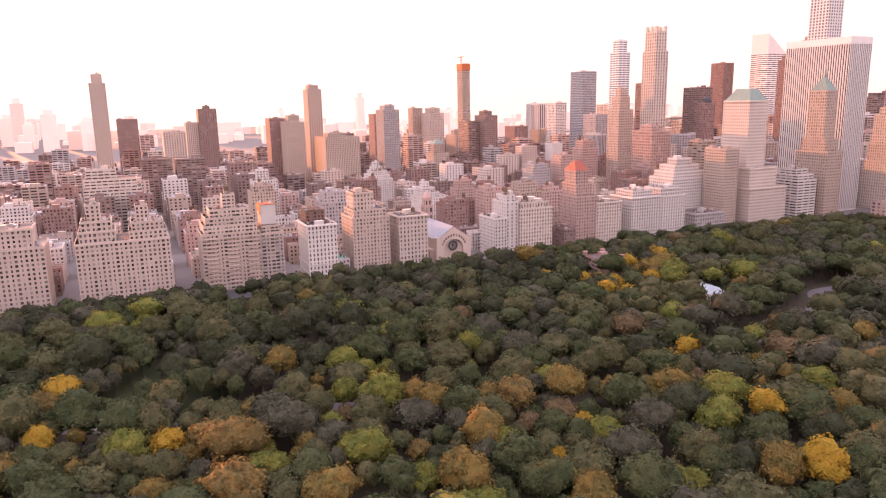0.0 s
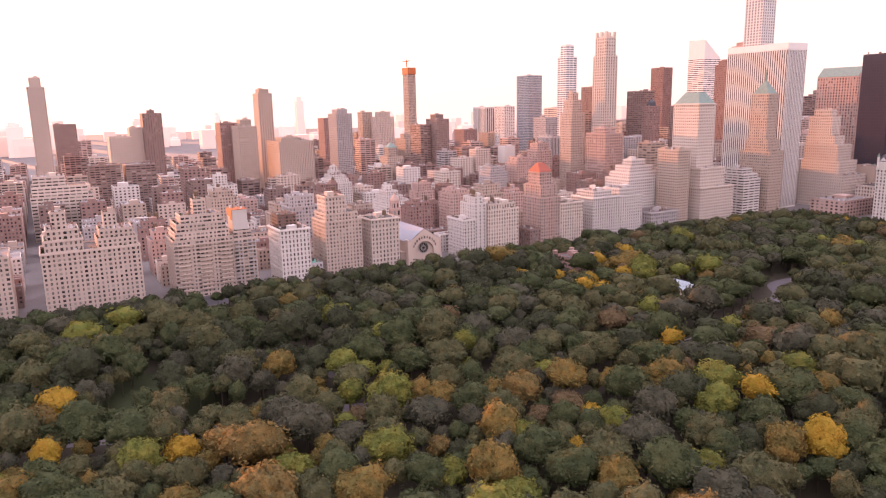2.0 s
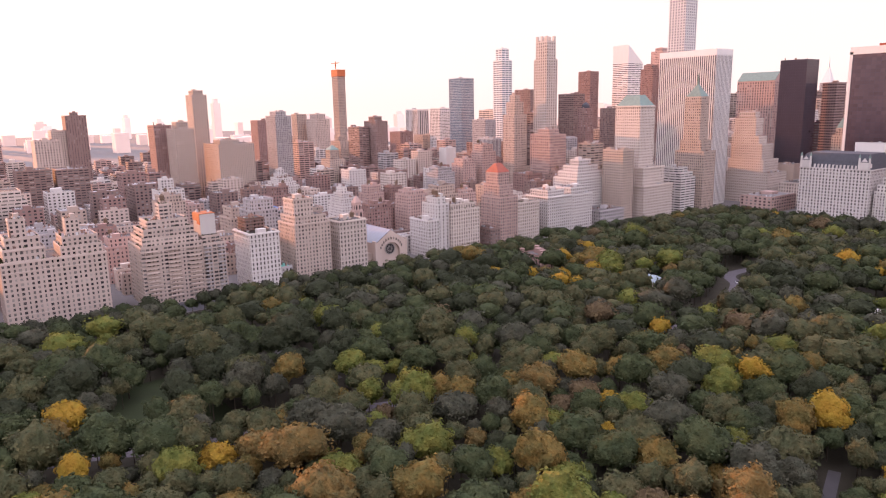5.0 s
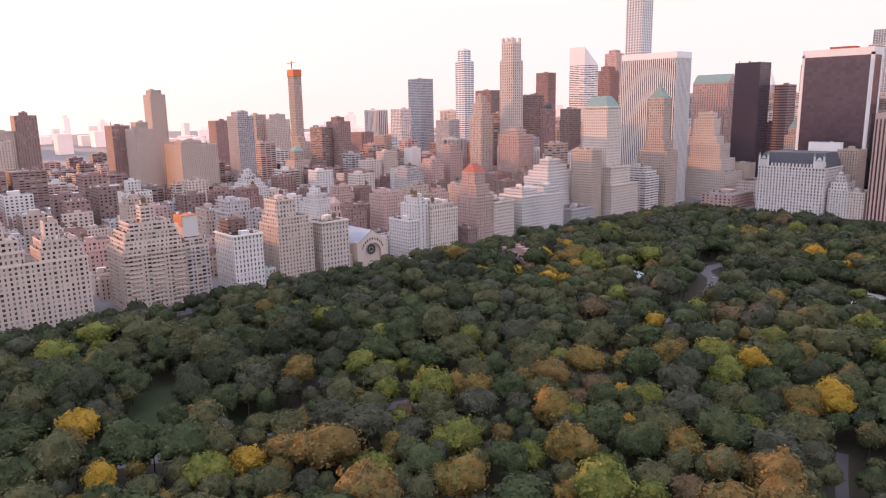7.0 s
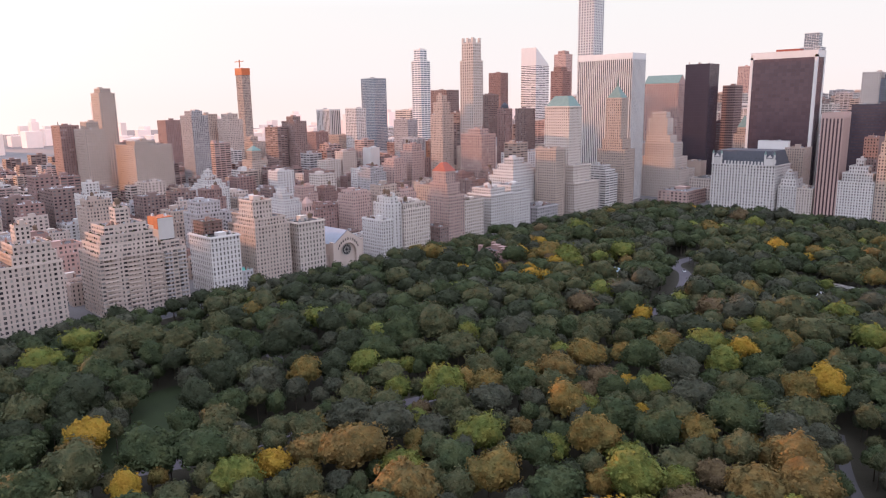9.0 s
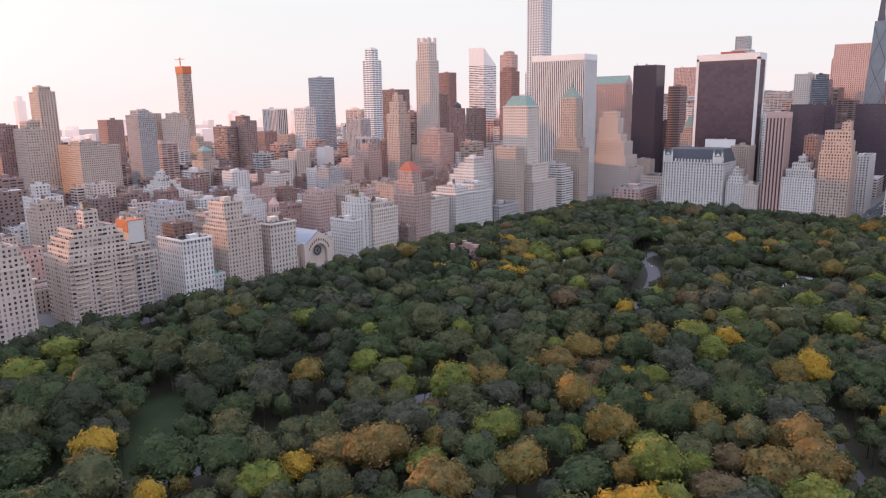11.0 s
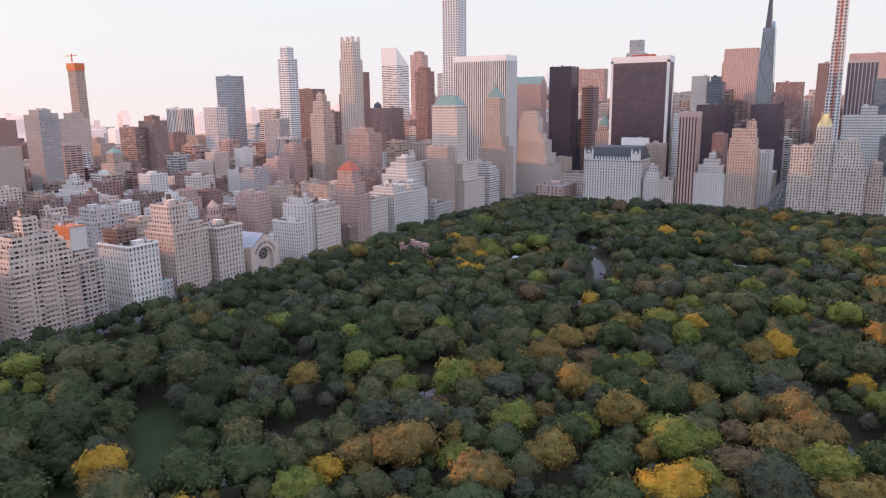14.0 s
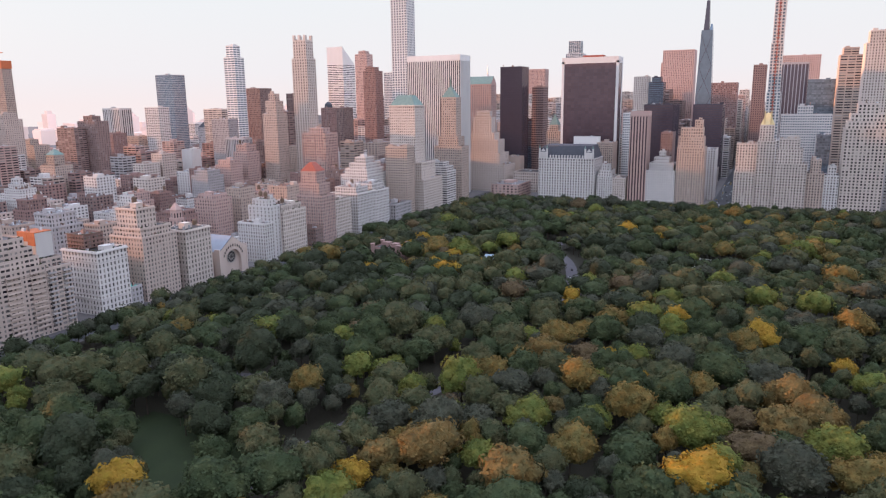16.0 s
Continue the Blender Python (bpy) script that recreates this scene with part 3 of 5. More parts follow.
def syn_body(g):
    x1, x0, ya, yb, zm, ze, zp = -566, -622, 253, 285, 269, 22, 33
    g.box(x0, x1 - 4, ya, yb, 0, ze, 0, "NSE")
    g.poly([(x0, ya, ze), (x0, zm, zp), (x0, yb, ze)])
    # front wall with a round-headed opening
    n, r, zs, f = 20, 9.5, 12.0, x1
    arc = [(zm - r * math.cos(math.pi * i / n), zs + r * math.sin(math.pi * i / n)) for i in range(n + 1)]
    for i in range(n):
        a, b = arc[i], arc[i + 1]
        ta, tb = (ya + (yb - ya) * i / n), (ya + (yb - ya) * (i + 1) / n)
        za, zb = ze + (zp - ze) * (1 - abs(2 * i / n - 1)), ze + (zp - ze) * (1 - abs(2 * (i + 1) / n - 1))
        g.poly([(f, a[0], a[1]), (f, b[0], b[1]), (f, tb, zb), (f, ta, za)])
        g.poly([(f, b[0], b[1]), (f, a[0], a[1]), (f - 3, a[0], a[1]), (f - 3, b[0], b[1])])
    for s in (0, n):
        y = arc[s][0]
        e = ya if s == 0 else yb
        pts = [(f, e, 0), (f, y, 0), (f, y, zs), (f, e, ze)]
        g.poly(pts if s == 0 else pts[::-1])
        g.poly([(f, y, 0), (f - 3, y, 0), (f - 3, y, zs), (f, y, zs)])
    g.poly([(f - 3, zm - r, 0), (f - 3, zm + r, 0)] + [(f - 3, a[0], a[1]) for a in arc[::-1]])
    for e, d in ((ya, -1.2), (yb, 0)):
        g.box(x1 - 5, x1 + 0.5, e + d, e + d + 1.2, 0, ze + 2)
    # side aisles and the small chapel
    g.box(x0 + 4, x1 - 8, 248.5, ya - 0.01, 0, 12)
    g.box(x0 + 4, x1 - 8, yb + 0.01, 290.5, 0, 12)


def syn_roof(g):
    x1, x0, ya, yb, zm, ze, zp = -566.4, -622.4, 252.4, 285.6, 269, 21.8, 33.3
    g.poly([(x0, ya, ze), (x1, ya, ze), (x1, zm, zp), (x0, zm, zp)])
    g.poly([(x0, zm, zp), (x1, zm, zp), (x1, yb, ze), (x0, yb, ze)])


def syn_rose(g):
    zm, zc, x = 269, 15.0, -568.7
    for ring, w in ((4.6, 0.8), (2.2, 0.4)):
        n = 28
        for i in range(n):
            a, b = 6.2832 * i / n, 6.2832 * (i + 1) / n
            f = lambda t, rr, d: (x + d, zm + rr * math.cos(t), zc + rr * math.sin(t))
            g.poly([f(a, ring, 0.4), f(b, ring, 0.4), f(b, ring + w, 0.4), f(a, ring + w, 0.4)])
            g.poly([f(a, ring + w, 0.4), f(b, ring + w, 0.4), f(b, ring + w, 0), f(a, ring + w, 0)])


def syn_bar(g, t):
    """One spoke of the rose tracery."""
    zm, zc, x, c, s = 269, 15.0, -568.35, math.cos(t), math.sin(t)
    g.poly([(x, zm + c * r0 - s * q, zc + s * r0 + c * q) for r0, q in ((1, -0.18), (4.7, -0.18), (4.7, 0.18), (1, 0.18))])


def syn_lancets(g):
    """The arcade of dark slits that follows the great arch."""
    for i in range(11):
        t = math.pi * (0.12 + 0.76 * i / 10)
        y, z = 269 + 12.0 * math.cos(t), 13.5 + 12.0 * math.sin(t)
        g.box(-566.0, -565.7, y - 0.5, y + 0.5, z - 1.3, z + 0.9)


add(syn, "lancet_arcade", M_GLASS, syn_lancets, "row of dark arched slits")
add(syn, "wall", M_BEIGE, syn_body)
add(syn, "roof", shade("lead_roof", (0.20, 0.21, 0.25), 0.5, 0.15, 0.3), syn_roof, "blue-grey lead gable roof")
add(syn, "rose_window", M_FRAME, syn_rose, "stone tracery of the rose window")
for i in range(12):
    add(syn, "tracery_bar", M_FRAME, lambda g: syn_bar(g, 6.2832 * i / 12))
add(syn, "rose_glass", M_GLASS, lambda g: g.poly([(-568.75, 269 + 4.9 * math.cos(t * 0.2244), 15 + 4.9 * math.sin(t * 0.2244)) for t in range(28)]), "dark stained glass")

tower_s = building("church_tower", "pink stone tower with arched belfry and pyramid cap", [(-634, -625, 266, 275, 0, 44), (-633, -626, 267, 274, 44, 51)], M_PINK, "church tower", bay=4.5, floor=7, wf=0.45, hf=0.6, bulk=0)
add(tower_s, "pyramid_cap", M_PINK, lambda g: g.frustum(-633.5, -625.5, 266.5, 274.5, 52.2, 59, 3.9, 3.9))

# ---- towers at the corner of the park and behind ----
TW = "midtown and uptown towers"
tw = lambda label, tiers, wall, **k: building("tower", label if len(label.split()) > 4 else label + " above the city roofs", tiers, wall, "tower", TW, **k)

gm = tw("white marble office slab with bold vertical piers", [(-680, -589, 811, 850, 0, 205)], M_MARBLE, bay=3.3, floor=205, wf=0.56, hf=0.985, depth=0.9, faces="NWES", glass=M_BLACK, parapet=7, bulk=2)
sq = tw("stepped white brick office tower with ornate upper tiers", [(-604, -540, 874, 925, 0, 42), (-602, -548, 876, 915, 42, 60), (-600, -553, 878, 908, 60, 81), (-600, -560, 880, 902, 81, 92), (-598, -566, 881, 900, 92, 117), (-594, -570, 884, 897, 117, 126)], M_LIME, bay=3.0, floor=3.7, wf=0.42, hf=0.55, faces="NW", bulk=1)
sony = tw("pink granite office tower with a split pediment", [(-690, -626, 1035, 1062, 0, 172)], M_PINK, bay=4.4, floor=4.2, wf=0.45, hf=0.6, bulk=0)
add(sony, "pediment", M_PINK, lambda g: (g.poly([(-626, 1035, 173.2), (-626, 1062, 173.2), (-626, 1048.5, 187)]), g.poly([(-690, 1062, 173.2), (-690, 1035, 173.2), (-690, 1048.5, 187)])), "granite gable")
add(sony, "pediment_roof", M_COPPER, lambda g: (g.poly([(-690, 1034.5, 173.2), (-626, 1034.5, 173.2), (-626, 1048.5, 187.2), (-690, 1048.5, 187.2)]), g.poly([(-690, 1048.5, 187.2), (-626, 1048.5, 187.2), (-626, 1062.5, 173.2), (-690, 1062.5, 173.2)])), "green copper gable roof")
tw("black glass slab tower", [(-582, -543, 965, 1000, 0, 198)], M_BLACK, bay=3.2, floor=4.0, wf=0.9, hf=0.85, depth=0.1, glass=M_BLACK, bulk=0)
tw("dark brown glass office tower beside a black slab", [(-540, -520, 1010, 1040, 0, 165)], M_BROWN, bay=3.2, floor=3.9, wf=0.8, hf=0.5, glass=M_GLASSD)

# the office tower whose broad glass face sweeps outwards to the street
solow = new("tower")
solow.location = (-413, 930, 0)
tagged(solow, "bronze glass office tower with a sloping base and white travertine edges", "tower", TW)
FOOT.append((-456, -370, 880, 960))


def sweep(z, top=197.0):
    return 897 - (16.0 * (1 - z / 75.0) ** 2 if z < 75 else 0)


def solow_glass(g):
    zs = [0, 10, 20, 32, 46, 60, 75]
    n = 26
    zs = zs + [75 + (197 - 75) * i / n for i in range(1, n + 1)]
    for a, b in zip(zs[:-1], zs[1:]):
        m = 14
        for i in range(m):
            xa, xb = -452.5 + 79 * i / m, -452.5 + 79 * (i + 1) / m
            g.poly([(xa + 0.12, sweep(a) + 0.5, a + 0.25), (xb - 0.12, sweep(a) + 0.5, a + 0.25), (xb - 0.12, sweep(b) + 0.5, b), (xa + 0.12, sweep(b) + 0.5, b)])


def solow_frame(g):
    zs = [0, 10, 20, 32, 46, 60, 75, 200]
    for xa, xb in ((-456, -452.5), (-373.5, -370)):
        for a, b in zip(zs[:-1], zs[1:]):
            g.poly([(xa, sweep(a), a), (xb, sweep(a), a), (xb, sweep(b), b), (xa, sweep(b), b)])
            for x in (xa, xb):
                g.poly([(x, sweep(a), a), (x, sweep(a) + 4, a), (x, sweep(b) + 4, b), (x, sweep(b), b)])
    g.box(-456, -370, 897, 925, 197, 206)
    g.box(-456, -370, 925.01, 930, 0, 206)


add(solow, "glass_front", [M_GLASSD], solow_glass, "bronze tinted glass wall")
add(solow, "backing", M_BLACK, lambda g: [g.poly([(-452.5, sweep(a) + 0.8, a), (-373.5, sweep(a) + 0.8, a), (-373.5, sweep(b) + 0.8, b), (-452.5, sweep(b) + 0.8, b)]) for a, b in zip((0, 10, 20, 32, 46, 60, 75), (10, 20, 32, 46, 60, 75, 197))])
add(solow, "travertine_edge", M_MARBLE, solow_frame, "white travertine side piers and top band")
add(solow, "side_glass", M_GLASSD, lambda g: g.box(-455.5, -370.5, 900, 924.5, 0, 196.9, 0, "WE"), "dark glass flank")
add(solow, "roof_gear", M_TILE, lambda g: g.box(-425, -395, 903, 920, 206.05, 209), "dull red rooftop plant")

# the chateau hotel on the square
plaza = building("chateau_hotel", "white brick chateau hotel with a slate mansard and corner turrets", [(-462, -381, 805, 860, 0, 61)], M_WHITE, "hotel", bay=3.9, floor=3.9, wf=0.46, hf=0.62, faces="NWE", cornice=0.8, parapet=0.5, bulk=0, near=True, depth=0.5)


def plaza_roof(g):
    g.frustum(-461, -382, 806, 859, 61.6, 79, 5, 5)
    for x in (-455, -388):
        g.frustum(x - 6, x + 6, 803.5, 812, 70, 78, 5.0, 3.2)


for x in (-455, -388):
    add(plaza, "gable", M_WHITE, lambda g: (g.box(x - 5.5, x + 5.5, 803.8, 811, 61.2, 68.5), g.poly([(x - 5.5, 803.8, 68.5), (x + 5.5, 803.8, 68.5), (x, 803.8, 75)])), "white gable front")
    for s in (-5.5, 5.5):
        add(plaza, "turret", M_WHITE, lambda g: g.tube(x + s, 804, 61.2, 75, 1.3, 1.2, 8))
for i in range(12):
    x = -445 + i * 4.3
    add(plaza, "dormer", M_WHITE, lambda g: g.box(x - 0.9, x + 0.9, 805.4, 811, 61.6, 65.5), "white dormer")
    add(plaza, "attic_dormer", M_SLATE, lambda g: g.box(x - 0.7, x + 0.7, 808.0, 813, 67.5, 70))


add(plaza, "mansard_roof", M_SLATE, plaza_roof, "dark slate mansard roof")
for x in (-460.5, -449.5, -393.5, -382.5):
    add(plaza, "turret_cap", M_COPPER, lambda g: g.tube(x, 804, 75, 80, 1.6, 0, 8), "green copper cone")
building("store_building", "low pale stone store with a dark roof edge", [(-527, -487, 880, 930, 0, 31)], M_LIME, "store", bay=3.6, floor=4.4, cornice=0.6)
CPS = "hotels and apartment houses along the park end"
cp = lambda label, tiers, wall, **k: building("apartment_building", label, tiers, wall, "apartment building", CPS, **k)
cp("brown brick apartment house behind a chateau hotel", [(-392, -368, 868, 900, 0, 80)], M_TAN, bay=3.2, floor=3.3)
cp("low white stepped apartment building on the park end", [(-378, -356, 812, 845, 0, 36), (-376, -358, 814, 840, 36, 44), (-372, -362, 818, 832, 44, 52)], M_WHITE, bay=3.3, floor=3.4)
cp("small beige apartment block between hotels", [(-355.6, -337, 812, 845, 0, 34)], M_LIME, bay=3.2, floor=3.4)
pl = cp("tall hotel slab with dark window stripes and arched top", [(-334, -310, 810, 840, 0, 122)], M_PINK, bay=4.0, floor=122, wf=0.5, hf=0.97, depth=0.9, faces="NWE", glass=M_GLASSD, parapet=5)
wh = cp("white ornate hotel with stepped crown", [(-312.5 + 3, -271, 810, 840, 0, 46), (-306, -274, 812, 836, 46, 56), (-300, -280, 815, 832, 56, 64), (-294, -286, 818, 828, 64, 72)], M_WHITE, bay=3.0, floor=3.4, cornice=0.5)
cp("large tan brick hotel with stepped crown and rows of windows", [(-270, -235, 810, 845, 0, 78), (-269, -237, 813, 840, 78, 92), (-267, -239, 816, 836, 92, 104), (-250, -240, 818, 832, 104, 114)], M_TAN, bay=3.1, floor=3.5, wf=0.48, hf=0.56, faces="NW", tanks=0)
cp("white brick apartment block on an avenue corner", [(-240, -226, 880, 930, 0, 71)], M_WHITE, bay=3.2, floor=3.3)
tw("long black glass office slab", [(-341, -297, 960, 1040, 0, 134)], M_BLACK, bay=3.2, floor=3.9, wf=0.85, hf=0.6, depth=0.1, glass=M_GLASSD)
tw("dark office block on an avenue", [(-284, -236, 1120, 1190, 0, 132)], M_BLACK, bay=3.2, floor=3.9, wf=0.85, hf=0.55, depth=0.1, glass=M_GLASSD)
tw("dark brown office block set back from the park end", [(-300, -284, 868, 900, 0, 95)], M_BROWN, bay=3.2, floor=3.6)
tw("tall limestone slab tower with vertical window bands", [(-396, -328, 1520, 1575, 0, 249), (-400, -396, 1525, 1570, 0, 222)], M_PINK, bay=3.8, floor=3.8, wf=0.4, hf=0.6)

moma = new("tower")
moma.location = (-282, 1275, 0)
tagged(moma, "tapering blue glass tower with a dark diagonal frame", "tower", TW)
add(moma, "glass_body", M_GLASSB, lambda g: (g.frustum(-297, -266, 1258, 1292, 0, 150, 1.5, 1.5), g.frustum(-295.5, -267.5, 1259.5, 1290.5, 150.01, 268, 4, 3)))
add(moma, "dark_spire", M_BLACK, lambda g: g.frustum(-288, -278, 1262, 1287, 268.1, 322, 2.5, 8), "dark steel and glass top")
add(moma, "glass_shoulder", M_GLASSB, lambda g: g.frustum(-277.5, -271.8, 1263, 1286, 268.1, 279, 1.5, 6))
for k in range(9):
    for s in (0, 1):
        u0, u1 = (0.02 + 0.48 * s, 0.48 + 0.48 * s) if (k + s) % 2 else (0.48 + 0.48 * s, 0.02 + 0.48 * s)

        def bar(g):
            pts = []
            for u, z in ((u0, k * 29), (u1, k * 29 + 29)):
                e = 1.5 * min(z, 150) / 150 + 4 * max(0, z - 150) / 118
                yy = 1258 + 1.5 * min(z, 150) / 150 + 3 * max(0, z - 150) / 118
                pts.append((-297 + e + (31 - 2 * e) * u, yy - 0.25, z))
            a, c = pts
            g.poly([(a[0] - 0.45, a[1], a[2]), (a[0] + 0.45, a[1], a[2]), (c[0] + 0.45, c[1], c[2]), (c[0] - 0.45, c[1], c[2])])
        add(moma, "diagonal", M_BLACK, bar)
FOOT.append((-300, -262, 1255, 1300))

thin = tw("very slender white tower under construction with red hoist", [(-167, -149, 905, 925, 0, 150), (-166, -150, 907, 925, 150, 215), (-165, -151, 909, 925, 215, 300)], M_WHITE, bay=4.5, floor=4.2, wf=0.6, hf=0.66, faces="NWE", glass=M_GLASSB, depth=0.3)
add(thin, "hoist_mast", M_TILE, lambda g: g.box(-158.8, -157.8, 903.2, 904.9, 40, 296), "red construction hoist mast")
for k in range(48):
    add(thin, "hoist_tie", M_TILE, lambda g: g.box(-160.4, -156.2, 903.0, 904.6, 52 + 5 * k, 53.1 + 5 * k))
add(thin, "crane_jib", M_STEEL, lambda g: (g.box(-151.5, -150.2, 903.5, 904.9, 180, 300), g.box(-168, -166.8, 904, 905, 190, 191.2)))
tw("broad slab tower seen far down the avenue", [(-925, -828, 2030, 2070, 0, 239)], M_PINK, bay=4.5, floor=4.2, wf=0.45, hf=0.55, bulk=1)
chr_ = tw("far art deco tower with a tiered steel spire", [(-1112, -1080, 2200, 2235, 0, 190)], M_GREY, bay=3.6, floor=4.0, bulk=0)
add(chr_, "spire", M_STEEL, lambda g: (g.frustum(-1110, -1082, 2202, 2233, 191, 215, 6, 7), g.frustum(-1104, -1088, 2209, 2226, 215, 235, 5, 6), g.tube(-1096, 2217, 235, 275, 3, 0, 8)), "stainless steel crown")
tw("pale tower with a yellow crown and dark glass drum", [(-428, -398, 1350, 1380, 0, 188)], M_LIME, bay=3.6, floor=3.9)
tw("dark glass tower with a rounded shoulder", [(-397, -367, 1345, 1380, 0, 176), (-391, -373, 1348, 1375, 176, 186)], M_BLACK, bay=3.2, floor=3.9, wf=0.85, hf=0.6, depth=0.1, glass=M_GLASSB)
tw("reddish brown office tower down the avenue", [(-281, -231, 1450, 1500, 0, 174)], M_RED, bay=3.4, floor=3.9, wf=0.55, hf=0.5)
tw("pale blue office slab behind the park end", [(-362, -344, 905, 935, 0, 122)], M_STEEL, bay=3.2, floor=3.7, wf=0.7, hf=0.5, glass=M_GLASSB)

hh = cp("tan apartment hotel with a tall pale gilded roof", [(-197, -172, 808, 840, 0, 48), (-196, -172, 815, 840, 48, 84)], M_LIME, bay=3.4, floor=3.5, wf=0.48, hf=0.58)
h2 = cp("pale stone apartment tower under a steep gilded roof", [(-172 + 0.3, -150, 812, 840, 0, 88), (-170, -153, 815, 836, 88, 108)], M_LIME, bay=3.4, floor=3.5, wf=0.48, hf=0.58, bulk=0, faces="NWE")
add(h2, "steep_roof", M_GOLD, lambda g: (g.frustum(-170, -153, 815, 836, 109.2, 124, 6.5, 8), g.box(-166, -164.4, 815.5, 817, 109.2, 126), g.box(-158.6, -157, 815.5, 817, 109.2, 126)), "pale gilded steep roof with chimneys")
cp("wide cream hotel with orange-lit stepped crown", [(-149.6, -112, 808, 845, 0, 60), (-148, -118, 812, 842, 60, 78), (-146, -122, 815, 838, 78, 91)], M_LIME, bay=3.4, floor=3.5, wf=0.48, hf=0.58, faces="NWE", bulk=2)
cp("tan stepped apartment house on the park end", [(-111.6, -92, 812, 840, 0, 48), (-108, -96, 815, 836, 48, 65)], M_TAN, bay=3.4, floor=3.5, wf=0.48, hf=0.58)
cp("white apartment house with a rooftop pavilion", [(-91.6, -75, 812, 840, 0, 46), (-88, -79, 815, 832, 46, 57)], M_WHITE, bay=3.4, floor=3.5, wf=0.48, hf=0.58)
cp("very large pale limestone apartment tower", [(-74, -28, 812, 850, 0, 104), (-72, -30, 814, 848, 104, 113), (-69, -33, 816, 846, 113, 122), (-62, -40, 820, 840, 122, 134)], M_LIME, bay=4.2, floor=3.9, wf=0.5, hf=0.6, faces="NWE")
tw("wide pale grey office slab behind the hotels", [(-146, -80, 960, 990, 0, 118), (-125, -105, 963, 985, 118, 130)], M_WHITE, bay=3.2, floor=3.7, wf=0.6, hf=0.5, glass=M_GLASSB)
tw("dark blue glass tower behind hotels", [(-100, -83, 900, 930, 0, 92)], M_GLASSB, bay=3.2, floor=3.7, wf=0.85, hf=0.7, depth=0.08, glass=M_GLASSB)
tw("dark striped office tower with pale piers", [(-152, -106, 1250, 1300, 0, 203)], M_GREY, bay=5.5, floor=203, wf=0.72, hf=0.98, depth=0.8, glass=M_GLASSD)
tw("dark slab beside a slender tower", [(-196, -174, 1230, 1290, 0, 200)], M_BROWN, bay=4, floor=4, wf=0.5, glass=M_GLASSD)
tw("reddish stone slab far down the avenue", [(-158, -70, 1660, 1700, 0, 236)], M_PINK, bay=4.0, floor=4.0, wf=0.4, hf=0.5)
tw("blue glass slab behind hotels", [(-110, -70, 1120, 1150, 0, 170)], M_GLASSB, bay=3.4, floor=3.9, wf=0.9, hf=0.7, depth=0.08, glass=M_GLASSB)
tw("pink banded tower with a stepped top", [(-70, -38, 1080, 1120, 0, 205), (-66, -45, 1085, 1115, 205, 216)], M_TAN, bay=11, floor=4, wf=0.85, hf=0.45)
tw("tall warm stone tower with a rounded crown", [(-46, -10, 980, 1015, 0, 215), (-42, -15, 985, 1010, 215, 232)], M_LIME, bay=3.6, floor=3.8, wf=0.4)

# ---- towers of the upper east side, block by block ----
tw("pale slim tower far in the haze by the river", [(-1290, -1256, -32, -8, 0, 182), (-1284, -1262, -28, -12, 182, 196)], M_BEIGE)
tw("far brown tower with a framed top", [(-1540, -1500, 2, 40, 0, 122)], M_BROWN)
tw("beige brick apartment tower with rooftop boxes", [(-1185, -1150, 64, 96, 0, 106)], M_BEIGE)
tw("far beige apartment tower", [(-1380, -1350, 114, 140, 0, 115)], M_BEIGE)
tw("plain dark brown brick tower", [(-1374, -1342, 136, 168, 0, 139), (-1362, -1354, 146, 158, 139, 144)], M_BROWN, bay=4.0, wf=0.3)
tw("broad pale hospital block with ribbon windows", [(-965, -915, -42, 22, 0, 50), (-962, -917, -40, 17, 50, 61), (-955, -925, -38, -5, 61, 72)], M_LIME, bay=6.5, floor=3.9, wf=0.8, hf=0.4)
tw("brown brick apartment slab with bands", [(-1090, -1050, 28, 66, 0, 73)], M_BROWN, bay=6, floor=3.2, wf=0.8, hf=0.4)
tw("brown banded apartment slab beside its twin", [(-1082, -1046, 72, 110, 0, 72)], M_BROWN, bay=6, floor=3.2, wf=0.8, hf=0.4)
tw("brown brick tower with a dark crown", [(-1185, -1150, 224, 250, 0, 122)], M_RED)
tw("tan tower with a rounded rooftop frame", [(-1140, -1100, 239, 268, 0, 117), (-1130, -1108, 245, 262, 117, 127)], M_TAN)
tw("tall tan apartment tower with a latticed crown", [(-1230, -1198, 300, 324, 0, 168), (-1225, -1203, 304, 320, 168, 175)], M_TAN, bay=4)
tw("wide grey-brown apartment slab with a regular grid", [(-1130, -1064, 290, 345, 0, 93), (-1115, -1085, 300, 330, 93, 98)], M_TAN, bay=2.8, floor=3.0, wf=0.5)
tw("red-brown slab tower", [(-1385, -1350, 470, 500, 0, 122)], M_RED)
tw("tall tan tower with a chamfered glass crown", [(-1160, -1122, 407, 435, 0, 132), (-1154, -1130, 412, 430, 132, 139)], M_GREY, bay=3.0, floor=3.1, wf=0.55)
tw("slim golden tower with a hollow top", [(-1375, -1350, 553, 575, 0, 132)], M_TAN)
tw("beige tower with a stepped pinnacle", [(-1340, -1300, 568, 600, 0, 122), (-1332, -1308, 573, 595, 122, 132)], M_BEIGE)
crane_t = tw("bare concrete tower under construction", [(-1711, -1681, 830, 852, 0, 233)], M_TAN, floor=4, bay=4, wf=0.6, hf=0.6)
add(crane_t, "orange_netting", M_ORANGE, lambda g: g.box(-1712, -1680, 829, 853, 224, 241), "orange safety netting")
